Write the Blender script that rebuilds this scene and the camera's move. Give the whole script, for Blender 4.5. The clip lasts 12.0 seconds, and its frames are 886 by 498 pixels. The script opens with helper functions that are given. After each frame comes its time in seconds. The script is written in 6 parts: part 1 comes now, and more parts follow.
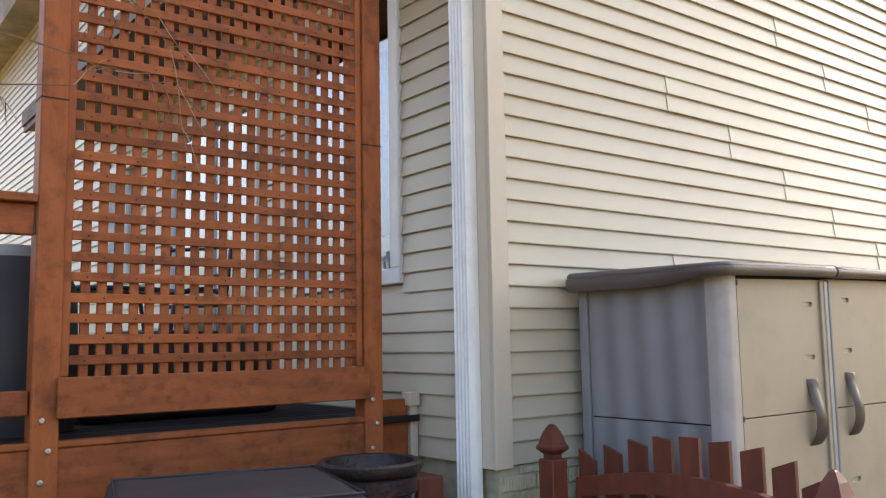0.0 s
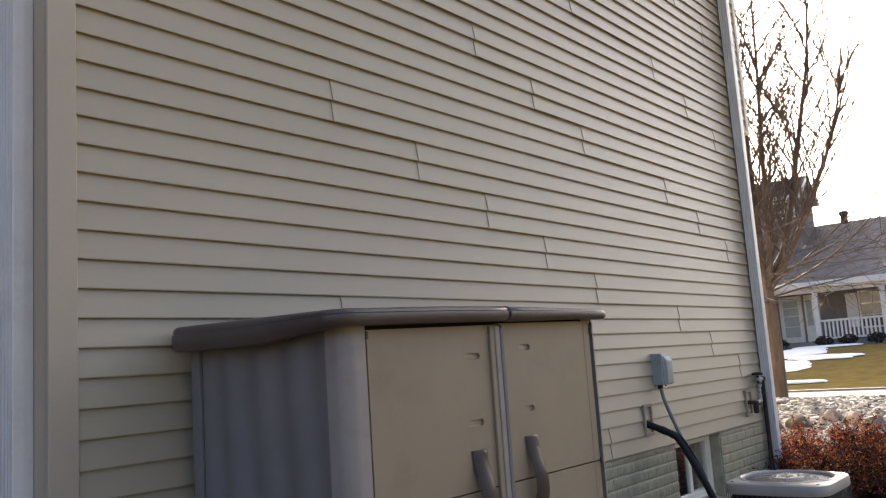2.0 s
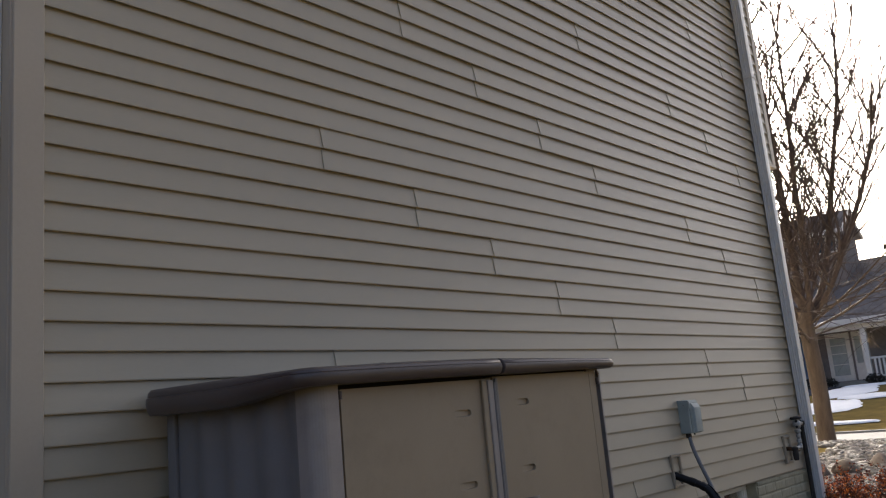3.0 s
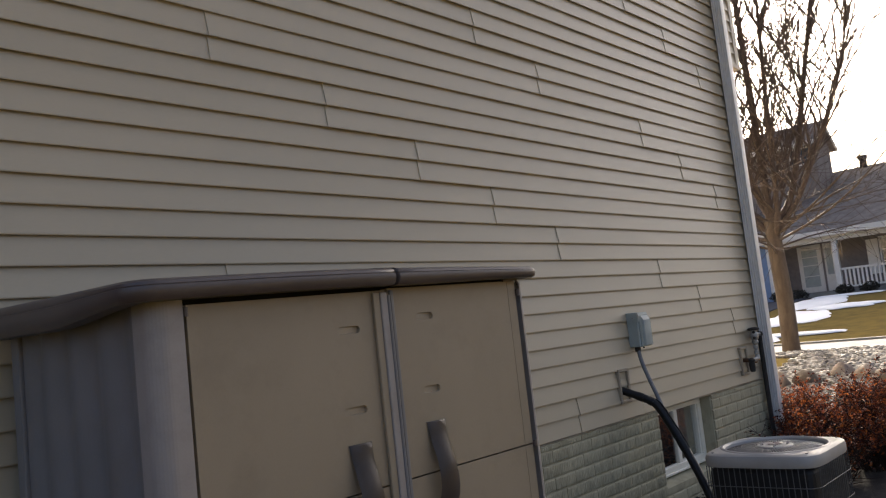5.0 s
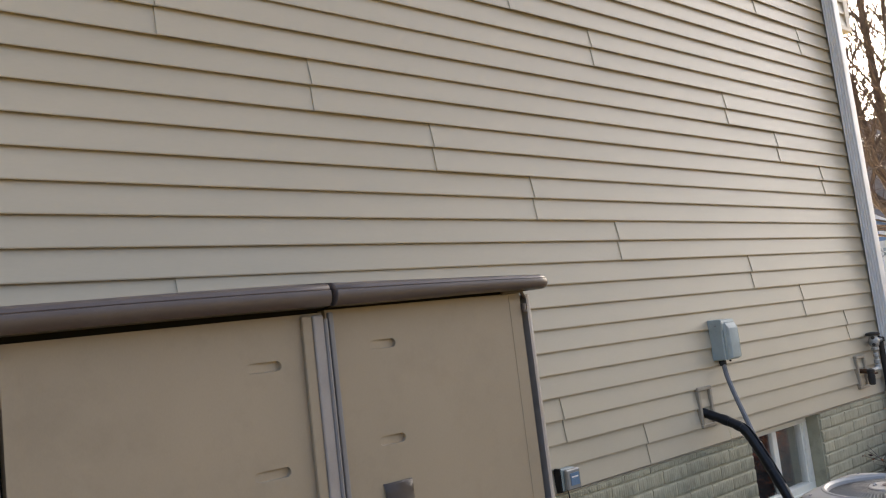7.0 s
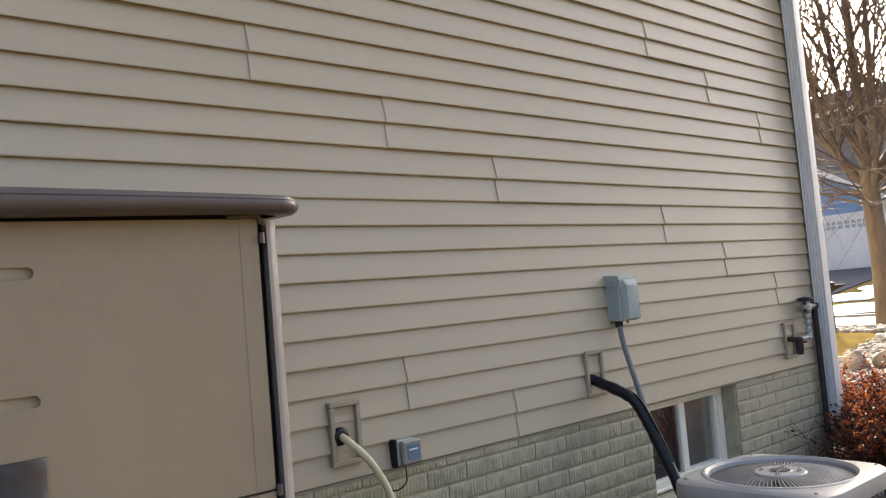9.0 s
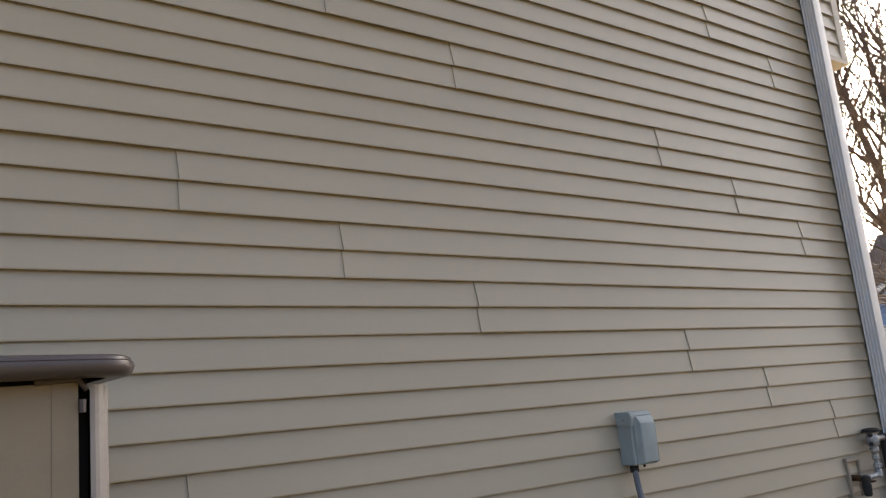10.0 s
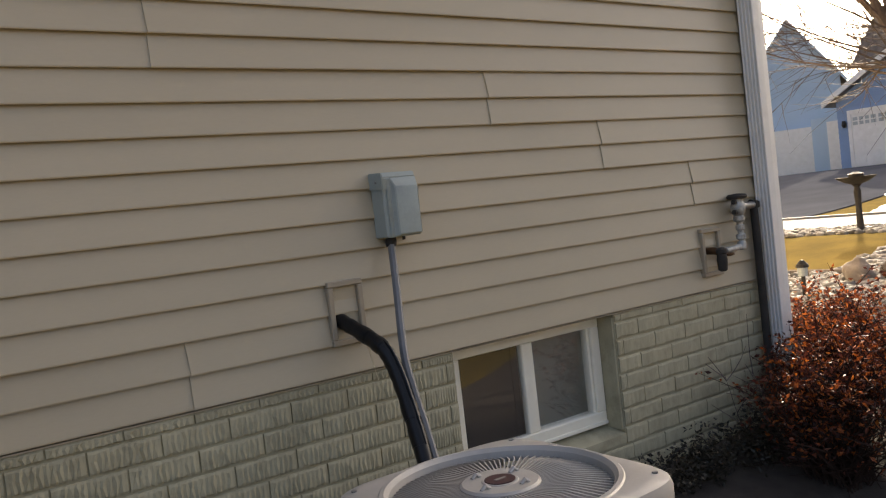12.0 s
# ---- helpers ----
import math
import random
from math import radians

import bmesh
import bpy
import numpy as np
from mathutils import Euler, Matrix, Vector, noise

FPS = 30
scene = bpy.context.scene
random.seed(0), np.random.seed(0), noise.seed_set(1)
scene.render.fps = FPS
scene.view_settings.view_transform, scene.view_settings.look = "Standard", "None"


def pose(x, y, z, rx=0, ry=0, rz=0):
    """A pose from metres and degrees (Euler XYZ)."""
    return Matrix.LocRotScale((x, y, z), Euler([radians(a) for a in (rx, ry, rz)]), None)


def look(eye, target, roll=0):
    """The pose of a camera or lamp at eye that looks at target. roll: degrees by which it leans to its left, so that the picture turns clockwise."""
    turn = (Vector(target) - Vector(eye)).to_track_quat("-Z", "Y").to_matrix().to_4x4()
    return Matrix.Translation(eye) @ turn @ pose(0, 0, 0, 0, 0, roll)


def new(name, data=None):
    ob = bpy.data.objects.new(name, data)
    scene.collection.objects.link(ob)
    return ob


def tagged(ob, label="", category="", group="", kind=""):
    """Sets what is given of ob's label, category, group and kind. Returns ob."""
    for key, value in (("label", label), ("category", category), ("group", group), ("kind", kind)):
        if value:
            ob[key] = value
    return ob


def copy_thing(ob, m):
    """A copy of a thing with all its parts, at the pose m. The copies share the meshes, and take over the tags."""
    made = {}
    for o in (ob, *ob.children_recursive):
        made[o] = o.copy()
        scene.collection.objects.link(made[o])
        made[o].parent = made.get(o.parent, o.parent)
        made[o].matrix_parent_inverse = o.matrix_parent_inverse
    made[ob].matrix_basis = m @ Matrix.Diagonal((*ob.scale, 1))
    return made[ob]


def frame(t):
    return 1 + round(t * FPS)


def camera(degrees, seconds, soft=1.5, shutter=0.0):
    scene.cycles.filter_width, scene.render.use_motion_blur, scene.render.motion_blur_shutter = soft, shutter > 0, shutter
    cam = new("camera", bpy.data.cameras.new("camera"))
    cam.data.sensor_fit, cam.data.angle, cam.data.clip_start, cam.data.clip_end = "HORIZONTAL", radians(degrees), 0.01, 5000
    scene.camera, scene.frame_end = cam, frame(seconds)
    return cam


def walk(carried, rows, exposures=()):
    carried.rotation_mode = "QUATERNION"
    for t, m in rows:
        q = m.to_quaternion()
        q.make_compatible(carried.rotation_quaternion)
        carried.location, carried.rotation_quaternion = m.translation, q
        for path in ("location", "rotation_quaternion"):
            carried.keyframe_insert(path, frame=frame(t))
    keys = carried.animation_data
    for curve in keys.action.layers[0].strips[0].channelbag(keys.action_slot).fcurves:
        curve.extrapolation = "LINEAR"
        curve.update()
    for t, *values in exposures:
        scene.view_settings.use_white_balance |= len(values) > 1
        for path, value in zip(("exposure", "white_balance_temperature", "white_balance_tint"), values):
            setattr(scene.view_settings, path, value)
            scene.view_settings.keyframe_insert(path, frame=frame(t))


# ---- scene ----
cam = camera(55.1, 12.0, soft=1.2)
PATH = [
    (0, (0.472, 0.37, 1.402), (1.684, 1.946, 1.619), -1.0),
    (0.5, (0.686, 0.477, 1.419), (1.94, 2.014, 1.675), -3.1),
    (1, (1.055, 0.488, 1.389), (2.372, 1.983, 1.561), -5.6),
    (1.5, (1.391, 0.441, 1.406), (2.857, 1.792, 1.566), -5.8),
    (1.7, (1.49, 0.431, 1.43), (3.011, 1.714, 1.632), -5.1),
    (2, (1.655, 0.535, 1.51), (3.198, 1.778, 1.785), -3.9),
    (2.5, (1.794, 0.583, 1.531), (3.292, 1.856, 1.898), -3.5),
    (2.7, (1.844, 0.554, 1.53), (3.322, 1.842, 1.924), -4.8),
    (4.3, (2.109, 0.407, 1.573), (3.607, 1.683, 1.929), -6.8),
    (4.5, (2.161, 0.423, 1.546), (3.665, 1.707, 1.846), -6.6),
    (5, (2.396, 0.549, 1.5), (3.911, 1.839, 1.698), -6.3),
    (5.5, (2.6, 0.601, 1.51), (4.096, 1.918, 1.683), -5.9),
    (6, (2.881, 0.575, 1.53), (4.259, 2.013, 1.709), -6.3),
    (6.5, (3.038, 0.593, 1.545), (4.355, 2.087, 1.73), -7.6),
    (6.7, (3.082, 0.652, 1.55), (4.404, 2.136, 1.766), -7.4),
    (8.3, (3.696, 0.761, 1.492), (5.027, 2.247, 1.627), -5.1),
    (8.5, (3.783, 0.734, 1.48), (5.112, 2.225, 1.589), -5.3),
    (9, (4.013, 0.741, 1.45), (5.356, 2.218, 1.571), -4.9),
    (9.5, (4.254, 0.757, 1.507), (5.564, 2.247, 1.751), -4.7),
    (10, (4.58, 0.731, 1.533), (5.769, 2.289, 1.93), -5.5),
    (10.4, (4.827, 0.643, 1.583), (5.979, 2.202, 2.075), -8.3),
    (10.5, (4.863, 0.663, 1.59), (6.03, 2.215, 2.068), -8.2),
    (11, (5.156, 0.773, 1.516), (6.387, 2.315, 1.842), -8.1),
    (11.5, (5.475, 0.855, 1.406), (6.736, 2.405, 1.509), -6.1),
    (12, (5.845, 0.804, 1.338), (7.02, 2.42, 1.256), -6.5),
]
EXPOSURES = [(0, 3.3, 6950, 4.5), (1.0, 3.3, 6950, 4.5), (1.5, 2.9, 6950, 7), (2.0, 2.0, 6600, 9), (2.5, 1.5, 6350, 9), (4.5, 0.85, 6350, 9), (5.0, 1.52, 6750, 9), (5.5, 1.76, 6800, 8), (6.0, 2.25, 6900, 7.5), (6.5, 2.52, 6800, 7), (8.5, 2.42, 6800, 7), (9.5, 2.32, 6800, 7), (10.0, 2.05, 6650, 8), (10.5, 1.9, 6600, 9.5), (11.0, 1.2, 6850, 9), (11.5, 1.55, 7200, 10), (12.0, 1.93, 7550, 9.5)]
walk(cam, [(t, look(eye, target, roll)) for t, eye, target, roll in PATH], EXPOSURES)

# ---- world and sun ----
SUN_AZ, SUN_EL = 27.0, 22.0
world = bpy.data.worlds.new("sky")
scene.world = world
world.use_nodes = True
wn, wl = world.node_tree.nodes, world.node_tree.links
wn.clear()
sky = wn.new("ShaderNodeTexSky")
sky.sky_type, sky.sun_disc = "NISHITA", False
sky.sun_elevation, sky.sun_rotation = radians(SUN_EL), radians(90 - SUN_AZ)
sky.air_density, sky.dust_density, sky.ozone_density = 0.5, 9.0, 1.2
wb = wn.new("ShaderNodeBackground")
wb.inputs["Strength"].default_value = 0.15
wo = wn.new("ShaderNodeOutputWorld")
wl.new(sky.outputs[0], wb.inputs[0])
wl.new(wb.outputs[0], wo.inputs[0])
sun_data = bpy.data.lights.new("sun", "SUN")
sun_data.energy, sun_data.angle, sun_data.color = 2.7, radians(0.55), (1.0, 0.9, 0.76)
sun = new("sun", sun_data)
sd = Vector((math.cos(radians(SUN_AZ)) * math.cos(radians(SUN_EL)), math.sin(radians(SUN_AZ)) * math.cos(radians(SUN_EL)), math.sin(radians(SUN_EL))))
sun.matrix_world = look(sd * 60, (0, 0, 0))


# ---- materials ----
def mat(name, color, color2=None, rough=0.6, scale=6.0, fine=120.0, bump=0.15, depth=0.002, metal=0.0, stretch=(1, 1, 1), rnd=0.0, island=0.0, spec=0.5, clear=0.0, stain=None, stain_scale=1.5, stain_amount=0.5):
    """A procedural surface: two colours by a coarse noise, grain by a fine one, both as relief, and a shift of brightness by piece."""
    m = bpy.data.materials.new(name)
    m.use_nodes = True
    nt = m.node_tree
    n, l = nt.nodes, nt.links
    b = n["Principled BSDF"]
    b.inputs["Roughness"].default_value, b.inputs["Metallic"].default_value = rough, metal
    b.inputs["Specular IOR Level"].default_value = spec
    b.inputs["Coat Weight"].default_value = clear
    color2 = color2 or tuple(c * 0.78 for c in color)
    geo = n.new("ShaderNodeNewGeometry")
    mp = n.new("ShaderNodeMapping")
    mp.inputs["Scale"].default_value = stretch
    l.new(geo.outputs["Position"], mp.inputs["Vector"])
    big = n.new("ShaderNodeTexNoise")
    big.inputs["Scale"].default_value, big.inputs["Detail"].default_value = scale, 5
    small = n.new("ShaderNodeTexNoise")
    small.inputs["Scale"].default_value, small.inputs["Detail"].default_value = fine, 4
    l.new(mp.outputs[0], big.inputs["Vector"])
    l.new(mp.outputs[0], small.inputs["Vector"])
    add = n.new("ShaderNodeMath")
    add.operation = "MULTIPLY_ADD"
    add.inputs[1].default_value = 0.35
    l.new(small.outputs["Fac"], add.inputs[0])
    l.new(big.outputs["Fac"], add.inputs[2])
    ramp = n.new("ShaderNodeValToRGB")
    ramp.color_ramp.elements[0].position, ramp.color_ramp.elements[1].position = 0.45, 0.9
    ramp.color_ramp.elements[0].color, ramp.color_ramp.elements[1].color = (*color, 1), (*color2, 1)
    l.new(add.outputs[0], ramp.inputs[0])
    out = ramp.outputs[0]
    if stain:
        st = n.new("ShaderNodeTexNoise")
        st.inputs["Scale"].default_value, st.inputs["Detail"].default_value, st.inputs["Roughness"].default_value = stain_scale, 8, 0.7
        l.new(geo.outputs["Position"], st.inputs["Vector"])
        sr = n.new("ShaderNodeMapRange")
        sr.inputs["From Min"].default_value, sr.inputs["From Max"].default_value, sr.inputs["To Max"].default_value = 0.5, 0.72, stain_amount
        l.new(st.outputs["Fac"], sr.inputs["Value"])
        mx = n.new("ShaderNodeMix")
        mx.data_type = "RGBA"
        mx.inputs["B"].default_value = (*stain, 1)
        l.new(sr.outputs[0], mx.inputs["Factor"])
        l.new(out, mx.inputs["A"])
        out = mx.outputs["Result"]
    if rnd or island:
        src = geo.outputs["Random Per Island"]
        if rnd:
            src = n.new("ShaderNodeObjectInfo").outputs["Random"]
        mr = n.new("ShaderNodeMapRange")
        amount = rnd or island
        mr.inputs["To Min"].default_value, mr.inputs["To Max"].default_value = 1 - amount, 1 + amount
        l.new(src, mr.inputs["Value"])
        hs = n.new("ShaderNodeHueSaturation")
        l.new(out, hs.inputs["Color"])
        l.new(mr.outputs[0], hs.inputs["Value"])
        out = hs.outputs[0]
    l.new(out, b.inputs["Base Color"])
    if bump:
        bp = n.new("ShaderNodeBump")
        bp.inputs["Strength"].default_value, bp.inputs["Distance"].default_value = bump, depth
        l.new(add.outputs[0], bp.inputs["Height"])
        l.new(bp.outputs[0], b.inputs["Normal"])
    return m


def leaf_mat(name, tones, through_light=0.45):
    m = bpy.data.materials.new(name)
    m.use_nodes = True
    n, l = m.node_tree.nodes, m.node_tree.links
    b = n["Principled BSDF"]
    b.inputs["Roughness"].default_value = 0.5
    geo = n.new("ShaderNodeNewGeometry")
    ramp = n.new("ShaderNodeValToRGB")
    els = ramp.color_ramp.elements
    while len(els) < len(tones):
        els.new(0.5)
    for i, c in enumerate(tones):
        els[i].position, els[i].color = i / (len(tones) - 1), (*c, 1)
    l.new(geo.outputs["Random Per Island"], ramp.inputs[0])
    l.new(ramp.outputs[0], b.inputs["Base Color"])
    tr = n.new("ShaderNodeBsdfTranslucent")
    l.new(ramp.outputs[0], tr.inputs["Color"])
    mix = n.new("ShaderNodeMixShader")
    mix.inputs[0].default_value = through_light
    l.new(b.outputs[0], mix.inputs[1])
    l.new(tr.outputs[0], mix.inputs[2])
    l.new(mix.outputs[0], n["Material Output"].inputs["Surface"])
    return m


def glass_mat(name, tint=(0.02, 0.025, 0.03), rough=0.02):
    """A window pane: dark see-through glass with a strong surface reflection."""
    m = bpy.data.materials.new(name)
    m.use_nodes = True
    n, l = m.node_tree.nodes, m.node_tree.links
    b = n["Principled BSDF"]
    b.inputs["Base Color"].default_value, b.inputs["Roughness"].default_value = (*tint, 1), rough
    tr = n.new("ShaderNodeBsdfTransparent")
    gl = n.new("ShaderNodeBsdfGlossy")
    gl.inputs["Roughness"].default_value = rough
    lw = n.new("ShaderNodeLayerWeight")
    lw.inputs["Blend"].default_value = 0.5
    sq = n.new("ShaderNodeMath")
    sq.operation = "POWER"
    sq.inputs[1].default_value = 2.0
    l.new(lw.outputs["Facing"], sq.inputs[0])
    fr = n.new("ShaderNodeMath")
    fr.operation = "MULTIPLY_ADD"
    fr.inputs[1].default_value, fr.inputs[2].default_value = 0.88, 0.1
    l.new(sq.outputs[0], fr.inputs[0])
    mix = n.new("ShaderNodeMixShader")
    l.new(fr.outputs[0], mix.inputs[0])
    l.new(tr.outputs[0], mix.inputs[1])
    l.new(gl.outputs[0], mix.inputs[2])
    l.new(mix.outputs[0], n["Material Output"].inputs["Surface"])
    return m


M_SIDING = mat("vinyl_siding", (0.468, 0.405, 0.29), (0.428, 0.37, 0.263), rough=0.36, scale=0.9, fine=45, bump=0.12, depth=0.004, stretch=(1, 1, 5), rnd=0.015)
M_TRIM = mat("vinyl_trim", (0.52, 0.45, 0.34), (0.47, 0.4, 0.3), rough=0.45, scale=2, fine=90, bump=0.06)
M_BLOCK = mat("taupe_mounting_block", (0.37, 0.315, 0.23), (0.32, 0.27, 0.198), rough=0.5, scale=4, fine=120, bump=0.1)
M_SPOUT = mat("white_aluminium", (0.8, 0.79, 0.75), (0.72, 0.71, 0.67), rough=0.38, scale=3, fine=60, bump=0.06, stain=(0.45, 0.42, 0.36), stain_scale=6, stain_amount=0.25)
M_WHITE = mat("white_paint", (0.8, 0.79, 0.76), (0.7, 0.69, 0.65), rough=0.4, scale=5, bump=0.05)
M_CREAM = mat("cream_window_vinyl", (0.9, 0.86, 0.72), (0.84, 0.8, 0.67), rough=0.4, scale=9, bump=0.05, stain=(0.4, 0.36, 0.27), stain_scale=14, stain_amount=0.1)
M_BRICK = mat("painted_brick", (0.46, 0.42, 0.285), (0.36, 0.328, 0.22), spec=0.25, rough=0.6, scale=9, fine=60, bump=0.5, depth=0.006, stretch=(2.0, 2.0, 0.7), rnd=0.05, stain=(0.15, 0.14, 0.1), stain_scale=17, stain_amount=0.36)
M_MORTAR = mat("painted_mortar", (0.44, 0.4, 0.27), (0.35, 0.32, 0.21), rough=0.75, scale=12, fine=150, bump=0.5, depth=0.003, stain=(0.12, 0.115, 0.08), stain_scale=6)
M_CONCRETE = mat("grey_concrete", (0.3, 0.29, 0.26), (0.21, 0.2, 0.18), rough=0.85, scale=4, fine=90, bump=0.4)
M_WOOD = mat("red_cedar_stain", (0.31, 0.088, 0.025), (0.18, 0.05, 0.014), rough=0.55, scale=4, fine=35, bump=0.4, depth=0.002, stretch=(1, 5, 5), rnd=0.25, spec=0.25, stain=(0.06, 0.018, 0.007), stain_scale=10, stain_amount=0.75)
M_WOODV = mat("red_cedar_stain_upright", (0.33, 0.094, 0.027), (0.21, 0.06, 0.016), rough=0.55, scale=4, fine=35, bump=0.4, depth=0.002, stretch=(5, 5, 1), rnd=0.2, spec=0.25, stain=(0.06, 0.018, 0.007), stain_scale=10, stain_amount=0.7)
M_PICKET = mat("dark_red_stained_picket", (0.15, 0.036, 0.015), (0.095, 0.023, 0.011), rough=0.55, scale=5, fine=35, bump=0.35, stretch=(5, 5, 1), rnd=0.12, stain=(0.05, 0.018, 0.01), stain_scale=10)
M_DECKTOP = mat("weathered_deck_board", (0.03, 0.024, 0.021), (0.016, 0.013, 0.012), rough=0.85, scale=5, fine=60, bump=0.4, stretch=(1, 6, 6), rnd=0.2, spec=0.12)
M_BOLT = mat("zinc_bolt", (0.5, 0.46, 0.38), rough=0.4, metal=0.8)
M_DOOR = mat("tan_shed_plastic", (0.35, 0.283, 0.193), (0.3, 0.243, 0.166), rough=0.5, scale=2.5, fine=260, bump=0.18, depth=0.0012, stretch=(1, 1, 0.5), stain=(0.225, 0.18, 0.122), stain_scale=4.5, stain_amount=0.4)
M_SHED = mat("grey_shed_plastic", (0.215, 0.207, 0.205), (0.18, 0.172, 0.17), rough=0.48, scale=3, fine=260, bump=0.15, depth=0.0012, stain=(0.17, 0.155, 0.14), stain_scale=3, stain_amount=0.35)
M_ROOFP = mat("brown_shed_plastic", (0.105, 0.083, 0.075), (0.085, 0.066, 0.06), rough=0.34, scale=4, fine=220, bump=0.15, depth=0.001, stain=(0.15, 0.13, 0.115), stain_scale=7, stain_amount=0.3)
M_HANDLE = mat("brown_handle_plastic", (0.15, 0.122, 0.104), (0.12, 0.098, 0.084), rough=0.28, scale=5, fine=200, bump=0.1, depth=0.001)
M_STILE = mat("pale_shed_plastic", (0.37, 0.335, 0.305), (0.32, 0.288, 0.262), rough=0.4, scale=4, fine=200, bump=0.12, depth=0.001, stain=(0.22, 0.19, 0.16), stain_scale=8, stain_amount=0.35)
M_BLACK = mat("black_rubber", (0.006, 0.006, 0.0065), (0.01, 0.01, 0.011), rough=0.36, scale=20, bump=0.2, spec=0.3)
M_DRYTWIG = mat("pale_dry_twig", (0.27, 0.18, 0.115), (0.17, 0.11, 0.07), rough=0.7, scale=25, bump=0.2)
# near-black: paints the shade of recesses; also the nail heads and post joints
M_GAP = mat("recess_shade_and_nail_black", (0.012, 0.011, 0.01), rough=0.9, bump=0)
M_BOX = mat("grey_enamel_box", (0.35, 0.4, 0.375), (0.3, 0.345, 0.325), rough=0.42, scale=8, bump=0.08, stain=(0.2, 0.21, 0.2), stain_scale=12, stain_amount=0.3)
M_GALV = mat("galvanised_steel", (0.36, 0.36, 0.35), (0.2, 0.2, 0.2), rough=0.4, metal=0.7, scale=30, bump=0.15)
M_ZINC = mat("weathered_zinc", (0.52, 0.52, 0.49), (0.3, 0.3, 0.28), rough=0.5, metal=0.3, scale=45, bump=0.3, stain=(0.14, 0.12, 0.1), stain_scale=40, stain_amount=0.7)
M_BRASS = mat("tarnished_brass", (0.13, 0.07, 0.035), (0.08, 0.045, 0.025), rough=0.5, metal=0.7, scale=30)
M_CONDUIT = mat("grey_flexible_conduit", (0.17, 0.175, 0.18), rough=0.5, scale=20)
M_HOSE = mat("cream_hose", (0.66, 0.6, 0.4), (0.58, 0.52, 0.33), rough=0.45, scale=12, bump=0.08)
M_BLUE = mat("blue_outlet_label", (0.09, 0.17, 0.27), (0.12, 0.2, 0.3), rough=0.4, scale=30, bump=0)
M_CLEAR = mat("cloudy_plastic_cover", (0.3, 0.29, 0.26), rough=0.25, scale=20, bump=0.1)
M_ACTOP = mat("grey_ac_enamel", (0.41, 0.39, 0.36), (0.35, 0.33, 0.3), rough=0.45, scale=6, fine=160, bump=0.1, stain=(0.3, 0.27, 0.23), stain_scale=7, stain_amount=0.4)
M_COIL = mat("dark_ac_fins", (0.022, 0.021, 0.021), (0.012, 0.012, 0.012), rough=0.6, metal=0.3, scale=40, fine=400, bump=0.6, depth=0.002, stretch=(1, 1, 0.1))
M_WIRE = mat("grey_coated_wire", (0.1, 0.1, 0.1), (0.07, 0.07, 0.07), rough=0.5, bump=0)
M_BADGE = mat("dark_red_badge", (0.06, 0.018, 0.022), rough=0.4, bump=0)
# near-black walls: the darkness of an unlit room put into the colour
M_ROOM = mat("shade_black_room", (0.03, 0.028, 0.025), rough=0.9, bump=0)
# dull beige that imitates the yard mirrored in the basement pane
M_REFLECTION = mat("beige_reflection_tone", (0.3, 0.3, 0.255), rough=0.8, bump=0)
M_SCREEN = mat("dark_insect_screen", (0.018, 0.018, 0.018), rough=0.8, scale=200, bump=0.3)
M_GLASS = glass_mat("window_glass")
M_SOIL = mat("dark_mulch", (0.035, 0.026, 0.02), (0.06, 0.047, 0.036), rough=0.95, scale=12, fine=160, bump=0.8, depth=0.01)
M_LAWN = mat("winter_lawn", (0.2, 0.145, 0.05), (0.13, 0.1, 0.042), spec=0.0, rough=0.95, scale=2.5, fine=70, bump=0.6, depth=0.02, stain=(0.125, 0.105, 0.045), stain_scale=0.4, stain_amount=0.55)
M_GRAVEL = mat("river_gravel", (0.3, 0.28, 0.25), (0.17, 0.155, 0.14), spec=0.15, rough=0.8, scale=14, fine=120, bump=0.3, island=0.5)
M_BOULDER = mat("boulder_stone", (0.3, 0.255, 0.21), (0.17, 0.135, 0.11), spec=0.1, rough=0.85, scale=5, fine=60, bump=0.6, depth=0.01, rnd=0.35)
M_ROAD = mat("road_concrete", (0.34, 0.33, 0.31), (0.27, 0.26, 0.245), spec=0.1, rough=0.9, scale=0.8, fine=40, bump=0.3, stain=(0.2, 0.195, 0.19), stain_scale=0.5)
# asphalt darkened and blued to carry the house shadow that the sun doesn't cast
M_DRIVE = mat("shade_toned_driveway", (0.085, 0.09, 0.105), (0.065, 0.069, 0.08), spec=0.0, rough=0.95, scale=0.9, fine=40, bump=0.3)
M_SNOW = mat("old_snow", (0.85, 0.86, 0.88), (0.75, 0.77, 0.8), rough=0.7, scale=2, fine=20, bump=0.5, depth=0.02)
M_BARK = mat("grey_brown_bark", (0.165, 0.128, 0.1), (0.09, 0.068, 0.053), rough=0.85, scale=14, fine=90, bump=0.8, depth=0.008, stretch=(1, 1, 0.25))
M_TWIG = mat("bare_twig", (0.125, 0.094, 0.078), (0.08, 0.06, 0.05), rough=0.8, scale=20, bump=0.2)
M_STEM = mat("dark_bush_stem", (0.045, 0.027, 0.02), (0.028, 0.018, 0.014), rough=0.85, scale=20, bump=0.2, spec=0.1)
M_LEAF = leaf_mat("barberry_leaf", [(0.03, 0.01, 0.008), (0.06, 0.016, 0.01), (0.12, 0.028, 0.012), (0.26, 0.06, 0.014), (0.45, 0.13, 0.022)], 0.42)
